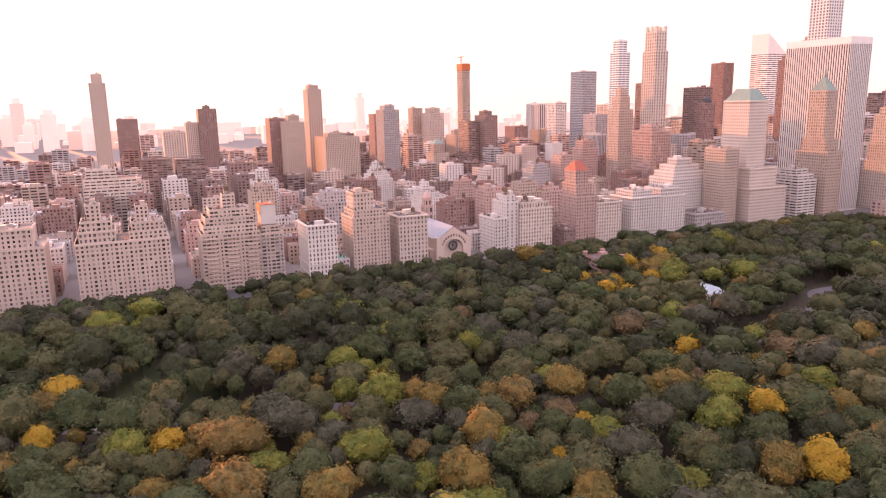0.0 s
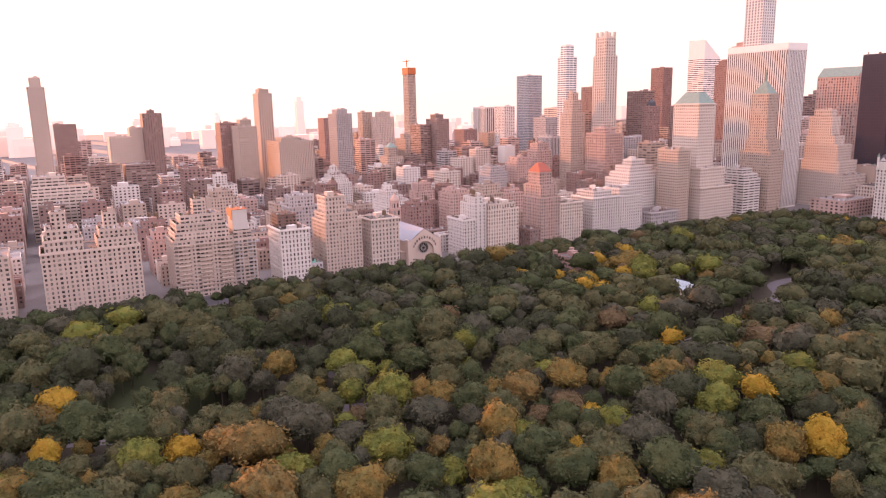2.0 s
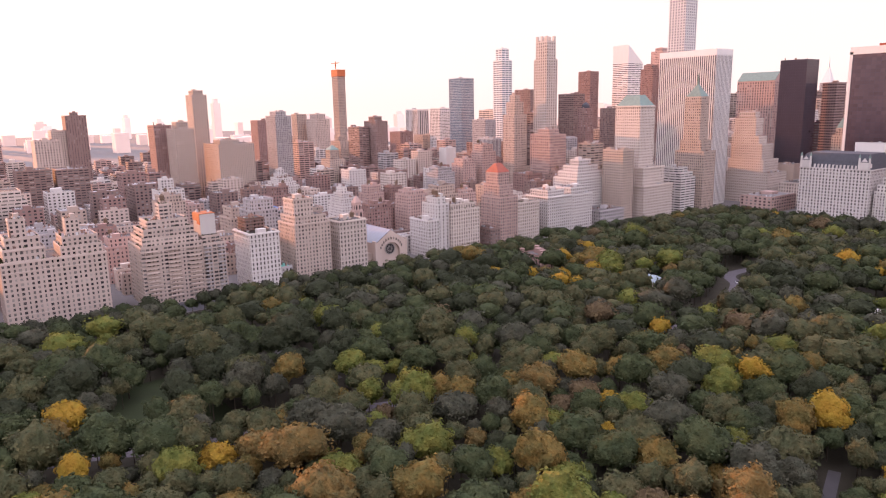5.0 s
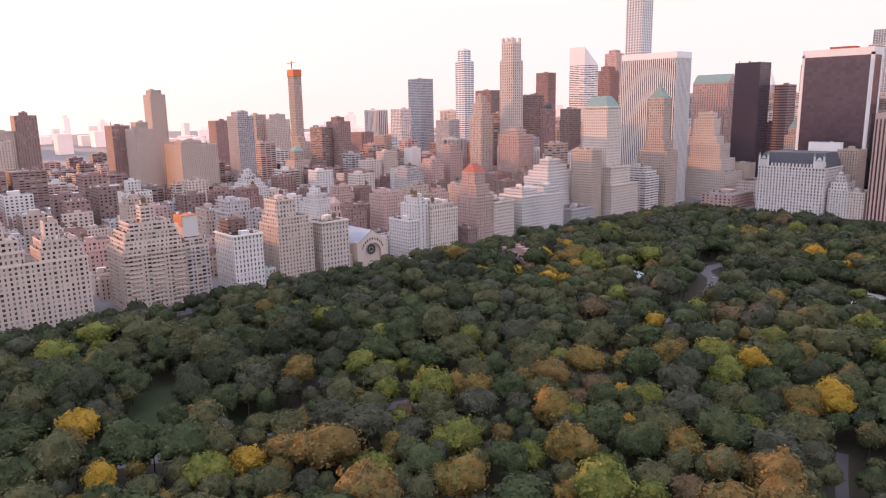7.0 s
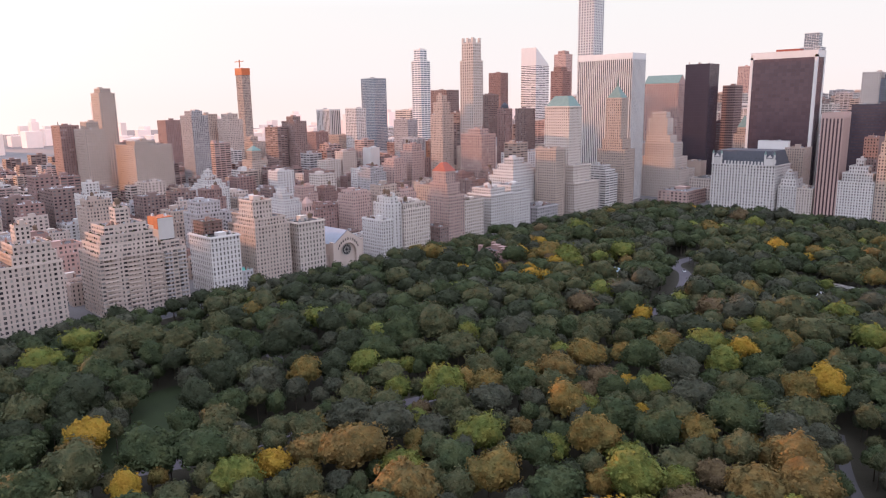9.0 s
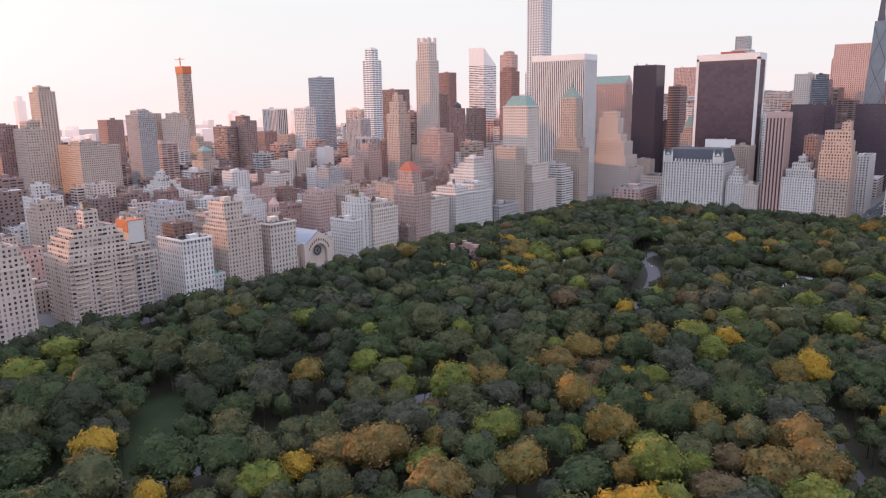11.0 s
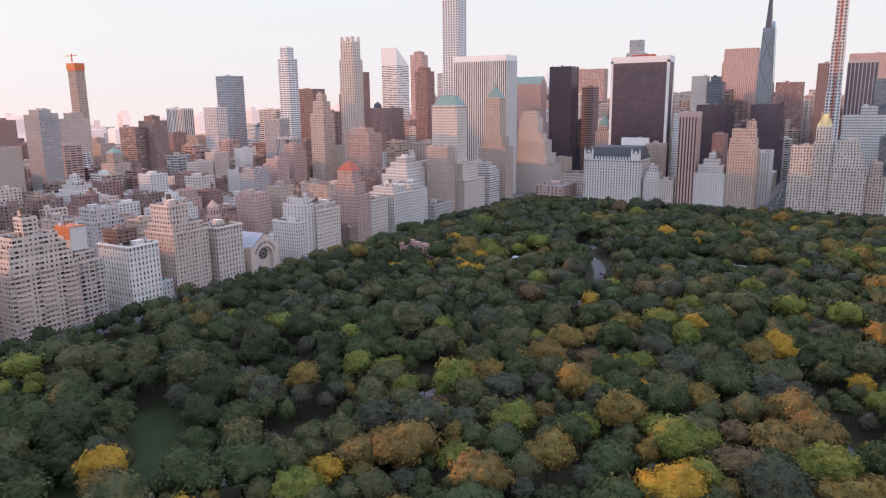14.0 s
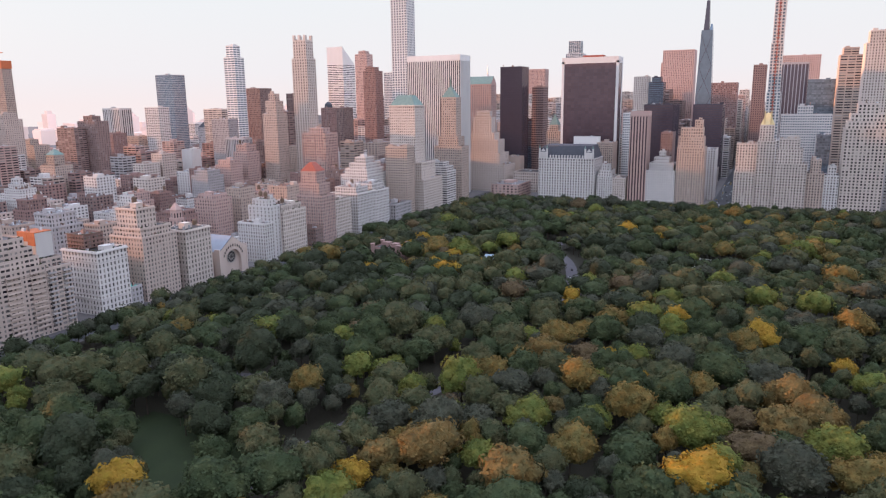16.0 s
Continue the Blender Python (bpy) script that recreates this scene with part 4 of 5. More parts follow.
add(crane_t, "crane", M_ORANGE, lambda g: (g.box(-1700, -1698, 835, 837, 243, 262), g.box(-1722, -1680, 835.2, 836.8, 257, 258.5)), "rooftop tower crane")
tw("orange brick block with a small tower", [(-1400, -1350, 649, 680, 0, 74), (-1385, -1368, 655, 672, 74, 84)], M_TAN)
tw("brown banded tower", [(-1190, -1150, 579, 600, 0, 108)], M_BROWN, bay=8, floor=3.2, wf=0.85, hf=0.42)
tw("dark brown slab tower with balconies", [(-1170, -1130, 602, 628, 0, 118), (-1160, -1140, 606, 622, 118, 126)], M_BROWN, bay=4, wf=0.5)
tw("red brick apartment tower", [(-1290, -1250, 734, 765, 0, 92)], M_RED)
tw("white and dark striped tower", [(-1450, -1400, 883, 915, 0, 136)], M_WHITE, bay=5, floor=136, wf=0.5, hf=0.97)
tw("warm tan slab", [(-1285, -1250, 791, 815, 0, 84)], M_TAN)
tw("white apartment tower with balconies", [(-1235, -1200, 799, 825, 0, 138)], M_WHITE, bay=5, floor=3.1, wf=0.7, hf=0.5)
tw("tall grey-green glass tower", [(-1338, -1292, 929, 965, 0, 203)], M_GREY, bay=3.2, floor=3.6, wf=0.85, hf=0.7, depth=0.1, glass=M_GLASSB)
pyr = tw("stepped tower with a dark pyramid roof", [(-1245, -1200, 942, 975, 0, 95)], M_GREY, bulk=0)
add(pyr, "pyramid_roof", M_SLATE, lambda g: g.frustum(-1244, -1201, 943, 974, 96.2, 122, 21, 15), "slate pyramid")
tw("slim white tower with a square lantern top", [(-1038, -1014, 803, 828, 0, 222), (-1034, -1018, 806, 824, 222, 242)], M_MARBLE, bay=8, floor=3.9, wf=0.85, hf=0.5, glass=M_GLASSB)
tw("dark brown stone office tower", [(-1095, -1050, 909, 945, 0, 171)], M_BROWN, bay=3.4, floor=3.9, wf=0.5)
tw("slender pink stone tower with setbacks", [(-825, -800, 637, 662, 0, 128), (-822, -803, 641, 658, 128, 146), (-818, -807, 644, 655, 146, 156)], M_BEIGE, bay=3.2)
p520 = tw("tall limestone apartment tower with vertical bays and pinnacles", [(-790, -764, 666, 688, 0, 205), (-788, -766, 668, 686, 205, 230)], M_LIME, bay=4.2, floor=3.9, wf=0.45, hf=0.6, faces="NWES", bulk=0)
for x in (-788, -779, -769.5):
    for y in (668, 682.5):
        add(p520, "pinnacle", M_LIME, lambda g: g.box(x, x + 3.4, y, y + 3.4, 231.2, 238))
tw("plain brown slab tower", [(-1135, -1100, 1138, 1165, 0, 211)], M_RED, bay=3.2, floor=3.9, wf=0.4)
tw("warm stone office block with deep square windows", [(-738, -700, 610, 640, 0, 102), (-730, -708, 616, 634, 102, 109)], M_PINK, bay=3.8, floor=3.7, wf=0.6, hf=0.6, depth=0.6)
tw("dark ribbed tower", [(-1041, -1000, 978, 1010, 0, 161)], M_BROWN, bay=5, floor=3.8, wf=0.7, hf=0.4)
citi = tw("white aluminium tower banded with windows and a slanted roof", [(-1090, -1048, 1200, 1250, 0, 228)], M_MARBLE, bay=14, floor=3.9, wf=0.96, hf=0.45, depth=0.15, parapet=0.2, bulk=0)
add(citi, "slanted_top", M_MARBLE, lambda g: (g.poly([(-1090, 1200, 228.3), (-1048, 1200, 228.3), (-1048, 1200, 266), (-1090, 1200, 266)]), g.poly([(-1048, 1200, 228.3), (-1048, 1250, 228.3), (-1048, 1200, 266)]), g.poly([(-1090, 1250, 228.3), (-1090, 1200, 228.3), (-1090, 1200, 266)]), g.poly([(-1090, 1200, 266), (-1048, 1200, 266), (-1048, 1250, 228.3), (-1090, 1250, 228.3)])), "white wedge-shaped roof")
tw("pinkish stone tower behind a wedge-roofed tower", [(-1140, -1105, 1400, 1430, 0, 262), (-1132, -1112, 1405, 1425, 262, 270)], M_PINK, bay=3.6, floor=3.9)
tw("pale blue glass tower between stone towers", [(-1000, -978, 1300, 1325, 0, 210)], M_STEEL, bay=3.4, floor=3.9, wf=0.8, hf=0.6, glass=M_GLASSB)
tw("unfinished white glass tower with a stepped steel top", [(-795, -740, 2150, 2200, 0, 290), (-787, -748, 2155, 2190, 290, 330)], M_STEEL, bay=6, floor=4.5, wf=0.85, hf=0.75, glass=M_GLASSB, bulk=0)
tw("white stepped apartment house with terraced top", [(-925, -886, 300, 332, 0, 44), (-922, -889, 303, 329, 44, 49), (-919, -893, 306, 326, 49, 54), (-915, -899, 309, 322, 54, 59), (-912, -904, 311, 319, 59, 65)], M_WHITE, bay=3.2, floor=3.2)
tw("white terraced apartment house crowned by a block", [(-755, -720, 304, 330, 0, 38), (-752, -724, 306, 327, 38, 43), (-749, -730, 309, 324, 43, 48), (-746, -735, 311, 319, 48, 54)], M_WHITE, bay=3.2, floor=3.2)
tw("white brick apartment house with a square penthouse", [(-870, -844, 141, 170, 0, 56), (-860, -848, 146, 160, 56, 68)], M_WHITE, bay=3.3, floor=3.3)
tw("plain white windowless block catching the sun", [(-990, -970, 640, 660, 0, 74)], M_WHITE, faces="")
op = tw("tan brick block with a green pyramid roof", [(-1075, -1045, 462, 490, 0, 62), (-1066, -1050, 466, 482, 62, 76)], M_TAN, bulk=0)
add(op, "pyramid_roof", M_COPPER, lambda g: g.frustum(-1067, -1049, 465, 483, 77.2, 85, 8.5, 8.5), "pale green pyramid roof")
tp_ = tw("low brick block under a blue rooftop tarpaulin", [(-815, -770, 245, 275, 0, 29)], M_RED, bay=3.3, floor=3.5)
add(tp_, "tarpaulin", M_TARP, lambda g: g.frustum(-808, -785, 247, 262, 30.2, 31.8, 1, 1.5), "blue plastic tarpaulin")
tw("reddish office tower with glass corner", [(-929, -900, 1090, 1120, 0, 205), (-925, -906, 1094, 1115, 205, 213)], M_RED, bay=3.4, floor=3.9, wf=0.5)
tw("pale gothic stone tower", [(-880, -850, 1150, 1175, 0, 190), (-876, -854, 1154, 1171, 190, 205), (-871, -860, 1158, 1168, 205, 218)], M_PINK, bay=3.4, floor=3.8)
tw("very tall slender white concrete tower with square windows", [(-834, -800, 1042, 1076, 0, 426)], M_MARBLE, bay=5.6, floor=4.7, wf=0.62, hf=0.62, depth=0.7, faces="NWES", glass=M_GLASSB, bulk=0)
tw("stone tower with a dark ribbed top", [(-1000, -965, 721, 745, 0, 118)], M_GREY, bay=3.2)
tw("brick block with an orange wall", [(-735, -705, 575, 600, 0, 52)], M_RED)

crown = tw("stone tower with a green copper pyramid cap", [(-496, -473, 955, 985, 0, 92), (-492, -478, 957, 975, 92, 102)], M_TAN, bulk=0)
add(crown, "pyramid_cap", M_COPPER, lambda g: g.frustum(-492, -478, 957, 975, 103.2, 121, 6.8, 8.8), "green copper pyramid")
cream = tw("cream rooftop screen above a brown block", [(-428, -389, 870, 878, 0, 88)], M_MARBLE, faces="", bulk=0)
tw("dark blue glass office block", [(-558, -539, 1010, 1030, 0, 108)], M_BLACK, bay=4, floor=3.9, wf=0.85, hf=0.6, depth=0.1, glass=M_GLASSB)
tw("low tan windowless block with plain walls", [(-563, -533, 930, 950, 0, 51)], M_TAN, faces="")
tw("dark brown banded office slab", [(-916, -880, 763, 790, 0, 129)], M_BROWN, bay=8, floor=3.8, wf=0.85, hf=0.45)
dm = tw("orange brick tower with a dark dome", [(-868, -850, 846, 866, 0, 134)], M_RED, bay=3.4, floor=3.7, bulk=0)
add(dm, "dome", M_SLATE, lambda g: (g.tube(-859, 856, 135.2, 141, 7, 6, 12), g.tube(-859, 856, 141, 146, 6, 0, 12)), "dark dome")
tw("dark slab with a sunlit flank", [(-924, -900, 968, 1000, 0, 133)], M_BROWN, bay=3.4, floor=3.8, wf=0.5)
tw("tan office block with deep bands", [(-744, -720, 713, 740, 0, 85)], M_TAN, bay=8, floor=3.7, wf=0.85, hf=0.45)
tw("grey stone apartment slab with pale piers", [(-939, -900, 682, 700, 0, 90)], M_GREY, bay=3.2, floor=90, wf=0.5, hf=0.97, depth=0.4)
tw("banded stone tower with broad horizontal windows", [(-1144, -1100, 856, 880, 0, 133)], M_LIME, bay=11, floor=3.8, wf=0.9, hf=0.5)


# ---- infill of the side streets ----
def free(x0, x1, y0, y1, gap=0.5):
    return not any(x0 < b + gap and x1 > a - gap and y0 < d + gap and y1 > c - gap for a, b, c, d in FOOT)


rng = random.Random(11)
WALLS = [M_BEIGE, M_TAN, M_RED, M_BROWN, M_PINK, M_GREY, M_WHITE, M_LIME]
WNAME = {M_BEIGE: "beige brick", M_TAN: "tan brick", M_RED: "red brick", M_BROWN: "brown brick", M_PINK: "pinkish stone", M_GREY: "grey stone", M_WHITE: "white brick", M_LIME: "pale limestone"}


def lots():
    """Lots along both sides of each block between the side streets."""
    for bi, (xa, xb) in enumerate(BLOCKS_X):
        for s0, s1 in zip(STREETS[:-1], STREETS[1:]):
            ya, yb = s0 + 8, s1 - 8
            mid = (ya + yb) / 2
            for side in (0, 1):
                x = xa
                while x < xb - 5:
                    edge = x < xa + 4 or x > xb - 34
                    w = rng.uniform(20, 30) if edge else rng.choice((7, 9, 12, 18, 24))
                    w = min(w, xb - x)
                    if xb - x - w < 6:
                        w = xb - x
                    h = rng.uniform(30, 52) if edge and rng.random() < 0.65 else (rng.uniform(14, 20) if w < 13 else rng.uniform(18, 34))
                    if bi == 0 and not (x < xa + 4):
                        h = min(h, rng.uniform(16, 30))
                    if ya > 540 and bi > 0:
                        h *= 1.5
                    d = rng.uniform(24, 31)
                    y0, y1 = (ya, ya + d) if side == 0 else (yb - d, yb)
                    yield bi, x + 0.1, x + w - 0.1, y0, y1, round(h)
                    x += w


far_g = {w: Geo() for w in WALLS}
far_w, far_r = Geo(), Geo()


def far_building(wall, x0, x1, y0, y1, h, bay=5.0, floor=3.7, z0=0.0):
    """A building in the joined distance: body, roof gear and panes standing in shallow relief."""
    g = far_g[wall]
    g.box(x0, x1, y0, y1, z0, h, 0, "NSEW")
    far_r.box(x0, x1, y0, y1, h - 0.1, h, 0, "T")
    for a in ((x0, x1, y0, y0 + 0.5), (x1 - 0.5, x1, y0 + 0.5, y1)):
        g.box(*a, h, h + 1.1)
    w, d = (x1 - x0) * rng.uniform(0.2, 0.4), (y1 - y0) * rng.uniform(0.2, 0.4)
    cx, cy = rng.uniform(x0 + w, x1 - w), rng.uniform(y0 + d, y1 - d)
    g.box(cx - w / 2, cx + w / 2, cy - d / 2, cy + d / 2, h, h + rng.uniform(2.5, 5))
    m = max(1, round((h - z0) / floor))
    ch = (h - z0) / m
    ROOFS.append((x0 + 1, x1 - 1, y0 + 1, y1 - 1, h))
    if x1 < -1010 or y0 > 1000:
        bay = 9.0
    n = max(1, round((x1 - x0) / bay))
    cw = (x1 - x0) / n
    wide = 0.46 if bay < 9 else 0.8
    off = (1 - wide) / 2
    for j in range(m):
        za = z0 + j * ch + ch * 0.25
        zb = za + ch * 0.5
        for i in range(n):
            a = x0 + (i + off) * cw
            far_w.poly([(a, y0 - 0.1, za), (a + cw * wide, y0 - 0.1, za), (a + cw * wide, y0 - 0.1, zb), (a, y0 - 0.1, zb)])
    n = max(1, round((y1 - y0) / bay))
    cw = (y1 - y0) / n
    for j in range(m):
        za = z0 + j * ch + ch * 0.25
        zb = za + ch * 0.5
        for i in range(n):
            a = y0 + (i + off) * cw
            far_w.poly([(x1 + 0.1, a, za), (x1 + 0.1, a + cw * wide, za), (x1 + 0.1, a + cw * wide, zb), (x1 + 0.1, a, zb)])


for bi, x0, x1, y0, y1, h in lots():
    if not free(x0, x1, y0, y1):
        continue
    wall = rng.choices(WALLS, (3, 4, 7, 6, 4, 3, 2, 2))[0]
    if bi < 2:
        tall = h > 30
        tiers = [(x0, x1, y0, y1, 0, h)]
        if tall and x1 - x0 > 14 and rng.random() < 0.6:
            tiers.append((x0 + 3, x1 - 3, y0 + 3, y1 - 3, h, h + rng.choice((4, 7, 10))))
        building("apartment_building" if tall else "town_house", f"{WNAME[wall]} {'apartment house with a setback roof' if len(tiers) > 1 else 'apartment house' if tall else 'row house'} on a side street",
                 tiers, wall, "apartment building" if tall else "town house", "houses of the side streets", bay=3.3, floor=3.5, wf=0.47, hf=0.56, pattern=rng.choice((None, (0.4, 0.55), (0.34, 0.34, 0.62), (0.5, 0.3, 0.5))),
                 tanks=1 if tall and rng.random() < 0.5 else 0, bulk=1 if x1 - x0 > 9 else 0, cornice=0.35 if rng.random() < 0.5 else 0)
    else:
        far_building(wall, x0, x1, y0, y1, h if rng.random() < 0.9 else h * 1.7)

# midtown behind the park end, and the blocks past the grid
for xa, xb in [(-535, -226), (-194, 30), (60, 320)] + BLOCKS_X:
    for k in range(20):
        y0 = 797 + k * 81 + (0 if k else 2)
        x = xa
        while x < xb - 14:
            w = min(rng.uniform(22, 48), xb - x)
            h = rng.choice((25, 35, 45, 55, 70)) + rng.uniform(0, 12) + (25 if k > 3 else 0) + (rng.choice((0, 0, 30, 60)) if k > 6 else 0)
            if xa < -1150:
                h *= 0.6
            if k == 0 and xa in (-535, -194):
                h = 20
            if free(x, x + w, y0, y0 + 62):
                far_building(rng.choice((M_BEIGE, M_TAN, M_BROWN, M_PINK, M_GREY, M_WHITE, M_LIME)), x + 0.2, x + w - 0.2, y0, y0 + 62, h, 6.0, 3.9)
            x += w
for w, g in far_g.items():
    if g.f:
        tagged(new("distant_buildings", g.mesh("distant_buildings", [w])), f"distant {WNAME[w]} city blocks", "buildings", kind="stuff")
tagged(new("distant_windows", far_w.mesh("distant_windows", [M_GLASS])), "rows of dark panes on the distant blocks", "windows", kind="stuff")
tagged(new("distant_roofs", far_r.mesh("distant_roofs", [shade("distant_tar_roof", (0.16, 0.14, 0.14), 0.9, 0.2, 0.1, 1.0, island=0.6, second=(0.34, 0.31, 0.31))])), "flat tar roofs of the distant blocks", "roofs", kind="stuff")

# small gear scattered over the flat roofs
vents, boxes = Geo(), Geo()
for x0, x1, y0, y1, z in ROOFS:
    if x1 - x0 < 4 or y1 - y0 < 4 or x1 < -1180 or y0 > 1000:
        continue
    for k in range(int(min(16, 3 + (x1 - x0) * (y1 - y0) / 45))):
        x, y, s = rng.uniform(x0, x1 - 2), rng.uniform(y0, y1 - 2), rng.uniform(0.5, 1.6)
        (vents if rng.random() < 0.5 else boxes).box(x, x + s * rng.uniform(0.8, 1.8), y, y + s, z, z + s * rng.uniform(0.8, 2.2))
    if rng.random() < 0.5:
        x, y = rng.uniform(x0, x1 - 2), rng.uniform(y0, y1 - 2)
        boxes.box(x, x + 0.9, y, y + 0.9, z, z + rng.uniform(3, 6))
tagged(new("rooftop_vents", vents.mesh("rooftop_vents", [shade("galvanised_gear", (0.42, 0.41, 0.42), 0.6, 0.2, 0.5, island=0.4)])), "pale metal vents and coolers on the roofs", "vents", kind="stuff")
tagged(new("rooftop_chimneys", boxes.mesh("rooftop_chimneys", [shade("chimney_brick", (0.24, 0.15, 0.125), 0.9, 0.2, 0.5, island=0.5)])), "brick chimneys and hatches on the roofs", "chimneys", kind="stuff")

# the far city, its haze painted into the blocks' pale glowing material
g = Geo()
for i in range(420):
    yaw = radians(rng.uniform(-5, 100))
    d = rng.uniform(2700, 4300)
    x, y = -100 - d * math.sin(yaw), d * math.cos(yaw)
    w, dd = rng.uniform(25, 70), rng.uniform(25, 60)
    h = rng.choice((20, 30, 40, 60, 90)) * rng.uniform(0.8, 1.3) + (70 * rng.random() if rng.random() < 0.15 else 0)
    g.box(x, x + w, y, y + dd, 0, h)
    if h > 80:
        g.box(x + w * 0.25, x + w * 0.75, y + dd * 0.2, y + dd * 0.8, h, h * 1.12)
tagged(new("far_skyline", g.mesh("far_skyline", [M_FAR])), "far city blocks with morning haze painted in as pale glowing colour", "skyline", kind="stuff")


# ---- trees ----
def ico(sub):
    b = bmesh.new()
    bmesh.ops.create_icosphere(b, subdivisions=sub, radius=1.0)
    b.verts.ensure_lookup_table()
    v = np.array([q.co[:] for q in b.verts])
    f = np.array([[q.index for q in p.verts] for p in b.faces])
    b.free()
    return v, f


ICO1, ICO2, ICO3 = ico(1), ico(2), ico(3)


def crown_arrays(seed, lumps, cards, size, core):
    """Vertices and triangles of a domed crown of radius 1: an uneven core, clumps of foliage over it and leaf sprays standing off them."""
    r = np.random.RandomState(seed)
    vs, fs, k = [], [], 0
    high = r.uniform(0.78, 1.0)                       # half height
    lobes = r.randn(9, 3)
    lobes /= np.linalg.norm(lobes, axis=1)[:, None]
    amp = r.uniform(0.05, 0.26, 9)

    def swell(d):
        """The uneven outline: how far the crown reaches in each direction."""
        s = 0.76 + (np.clip(d @ lobes.T, 0, 1) ** 3 * amp).sum(1)
        low = np.clip(-d[:, 2] - 0.15, 0, 1)
        return s * (1 - 0.45 * low)
    form = np.array([1, 1, high])
    lift = np.array([0, 0, high * 0.72])
    # clumps: directions from which the foliage bulges
    i = np.arange(lumps)
    z = 1 - (i + 0.5) / lumps * 1.6
    a = i * 2.39996 + r.uniform(-0.6, 0.6, lumps)
    q = np.sqrt(np.clip(1 - z * z, 0, 1))
    d = np.stack([q * np.cos(a), q * np.sin(a), z], 1) + 0.10 * r.randn(lumps, 3)
    d /= np.linalg.norm(d, axis=1)[:, None]
    gain = r.uniform(0.35, 1.3, lumps)
    wide = 1.9 / math.sqrt(lumps)

    def bulge(e):
        """Which clump covers a direction, and how far the foliage stands out there."""
        dots = e @ d.T
        pick = dots.argmax(1)
        ang = np.arccos(np.clip(dots.max(1), -1, 1)) / wide
        return pick, np.sqrt(np.clip(1 - ang ** 2, 0, 1)) * gain[pick]
    # the body of the crown, bulging with its clumps
    e = core[0]
    v = e * (swell(e) * (0.70 + 0.24 * bulge(e)[1] + 0.02 * r.randn(len(e))))[:, None] * form + lift
    vs.append(v)
    fs.append(core[1] + k)
    k += len(v)
    # leaf sprays all over the bulging outline
    dd = r.randn(cards * 2, 3)
    dd /= np.linalg.norm(dd, axis=1)[:, None]
    dd = dd[dd[:, 2] > -0.62][:cards]
    cards = len(dd)
    pick, out = bulge(dd)
    reach = swell(dd) * (0.73 + 0.27 * out + r.uniform(-0.04, 0.05, cards))
    c = dd * reach[:, None] * form + lift
    n = dd + 1.1 * (dd - d[pick]) / wide + 0.38 * r.randn(cards, 3)
    n /= np.linalg.norm(n, axis=1)[:, None]
    t = np.cross(n, r.randn(cards, 3))
    t /= np.linalg.norm(t, axis=1)[:, None] + 1e-6
    b = np.cross(n, t)
    s = (size * r.uniform(0.5, 1.4, cards))[:, None]
    q = np.stack([c - t * s, c + b * s * 0.75 + n * s * 0.25, c + t * s, c - b * s * 0.75 + n * s * 0.25], 1).reshape(-1, 3)
    base = k + 4 * np.arange(cards)[:, None]
    vs.append(q)
    fs.append(np.concatenate([base + [0, 1, 2], base + [0, 2, 3]]))
    return np.concatenate(vs), np.concatenate(fs)


def tri_mesh(name, v, f, mats, idx=None):
    me = bpy.data.meshes.new(name)
    me.vertices.add(len(v))
    me.vertices.foreach_set("co", v.astype(np.float32).ravel())
    me.loops.add(len(f) * 3)
    me.loops.foreach_set("vertex_index", f.astype(np.int32).ravel())
    me.polygons.add(len(f))
    me.polygons.foreach_set("loop_start", np.arange(0, len(f) * 3, 3, dtype=np.int32))
    for m in mats:
        me.materials.append(m)
    if idx is not None:
        me.polygons.foreach_set("material_index", idx.astype(np.int32))
    me.polygons.foreach_set("use_smooth", np.ones(len(f), dtype=bool))
    me.update(calc_edges=True)
    return me


def limb(g, p, q, r0, r1, n=6):
    p, q = Vector(p), Vector(q)
    d = (q - p).normalized()
    a = d.orthogonal().normalized()
    b = d.cross(a)
    A = [p + (a * math.cos(6.2832 * i / n) + b * math.sin(6.2832 * i / n)) * r0 for i in range(n)]
    B = [q + (a * math.cos(6.2832 * i / n) + b * math.sin(6.2832 * i / n)) * r1 for i in range(n)]
    for i in range(n):
        g.poly([A[i], A[(i + 1) % n], B[(i + 1) % n], B[i]])


def trunk_mesh(seed):
    """A tapered trunk with forking limbs, for a tree of crown radius 1 standing 1.1 high under its crown."""
    r = random.Random(seed)
    g = Geo()
    limb(g, (0, 0, 0), (0.02, 0.01, 0.5), 0.075, 0.055, 8)
    limb(g, (0.02, 0.01, 0.5), (0, 0.03, 1.15), 0.055, 0.03, 7)
    for i in range(6):
        a = i * 1.047 + r.uniform(-0.3, 0.3)
        h = r.uniform(0.5, 1.0)
        e = (0.6 * math.cos(a), 0.6 * math.sin(a), h + r.uniform(0.45, 0.7))
        m = (0.28 * math.cos(a), 0.28 * math.sin(a), h + 0.18)
        limb(g, (0, 0.02, h), m, 0.032, 0.024)
        limb(g, m, e, 0.024, 0.01)
    return g.mesh("trunk", [M_BARK])


KINDS = ["green", "dark", "olive", "lime", "gold", "yellow", "orange", "rust", "grey"]
trees = []          # x, y, crown radius, kind


def plant(x, y, r, kind):
    trees.append((x, y, r, kind))


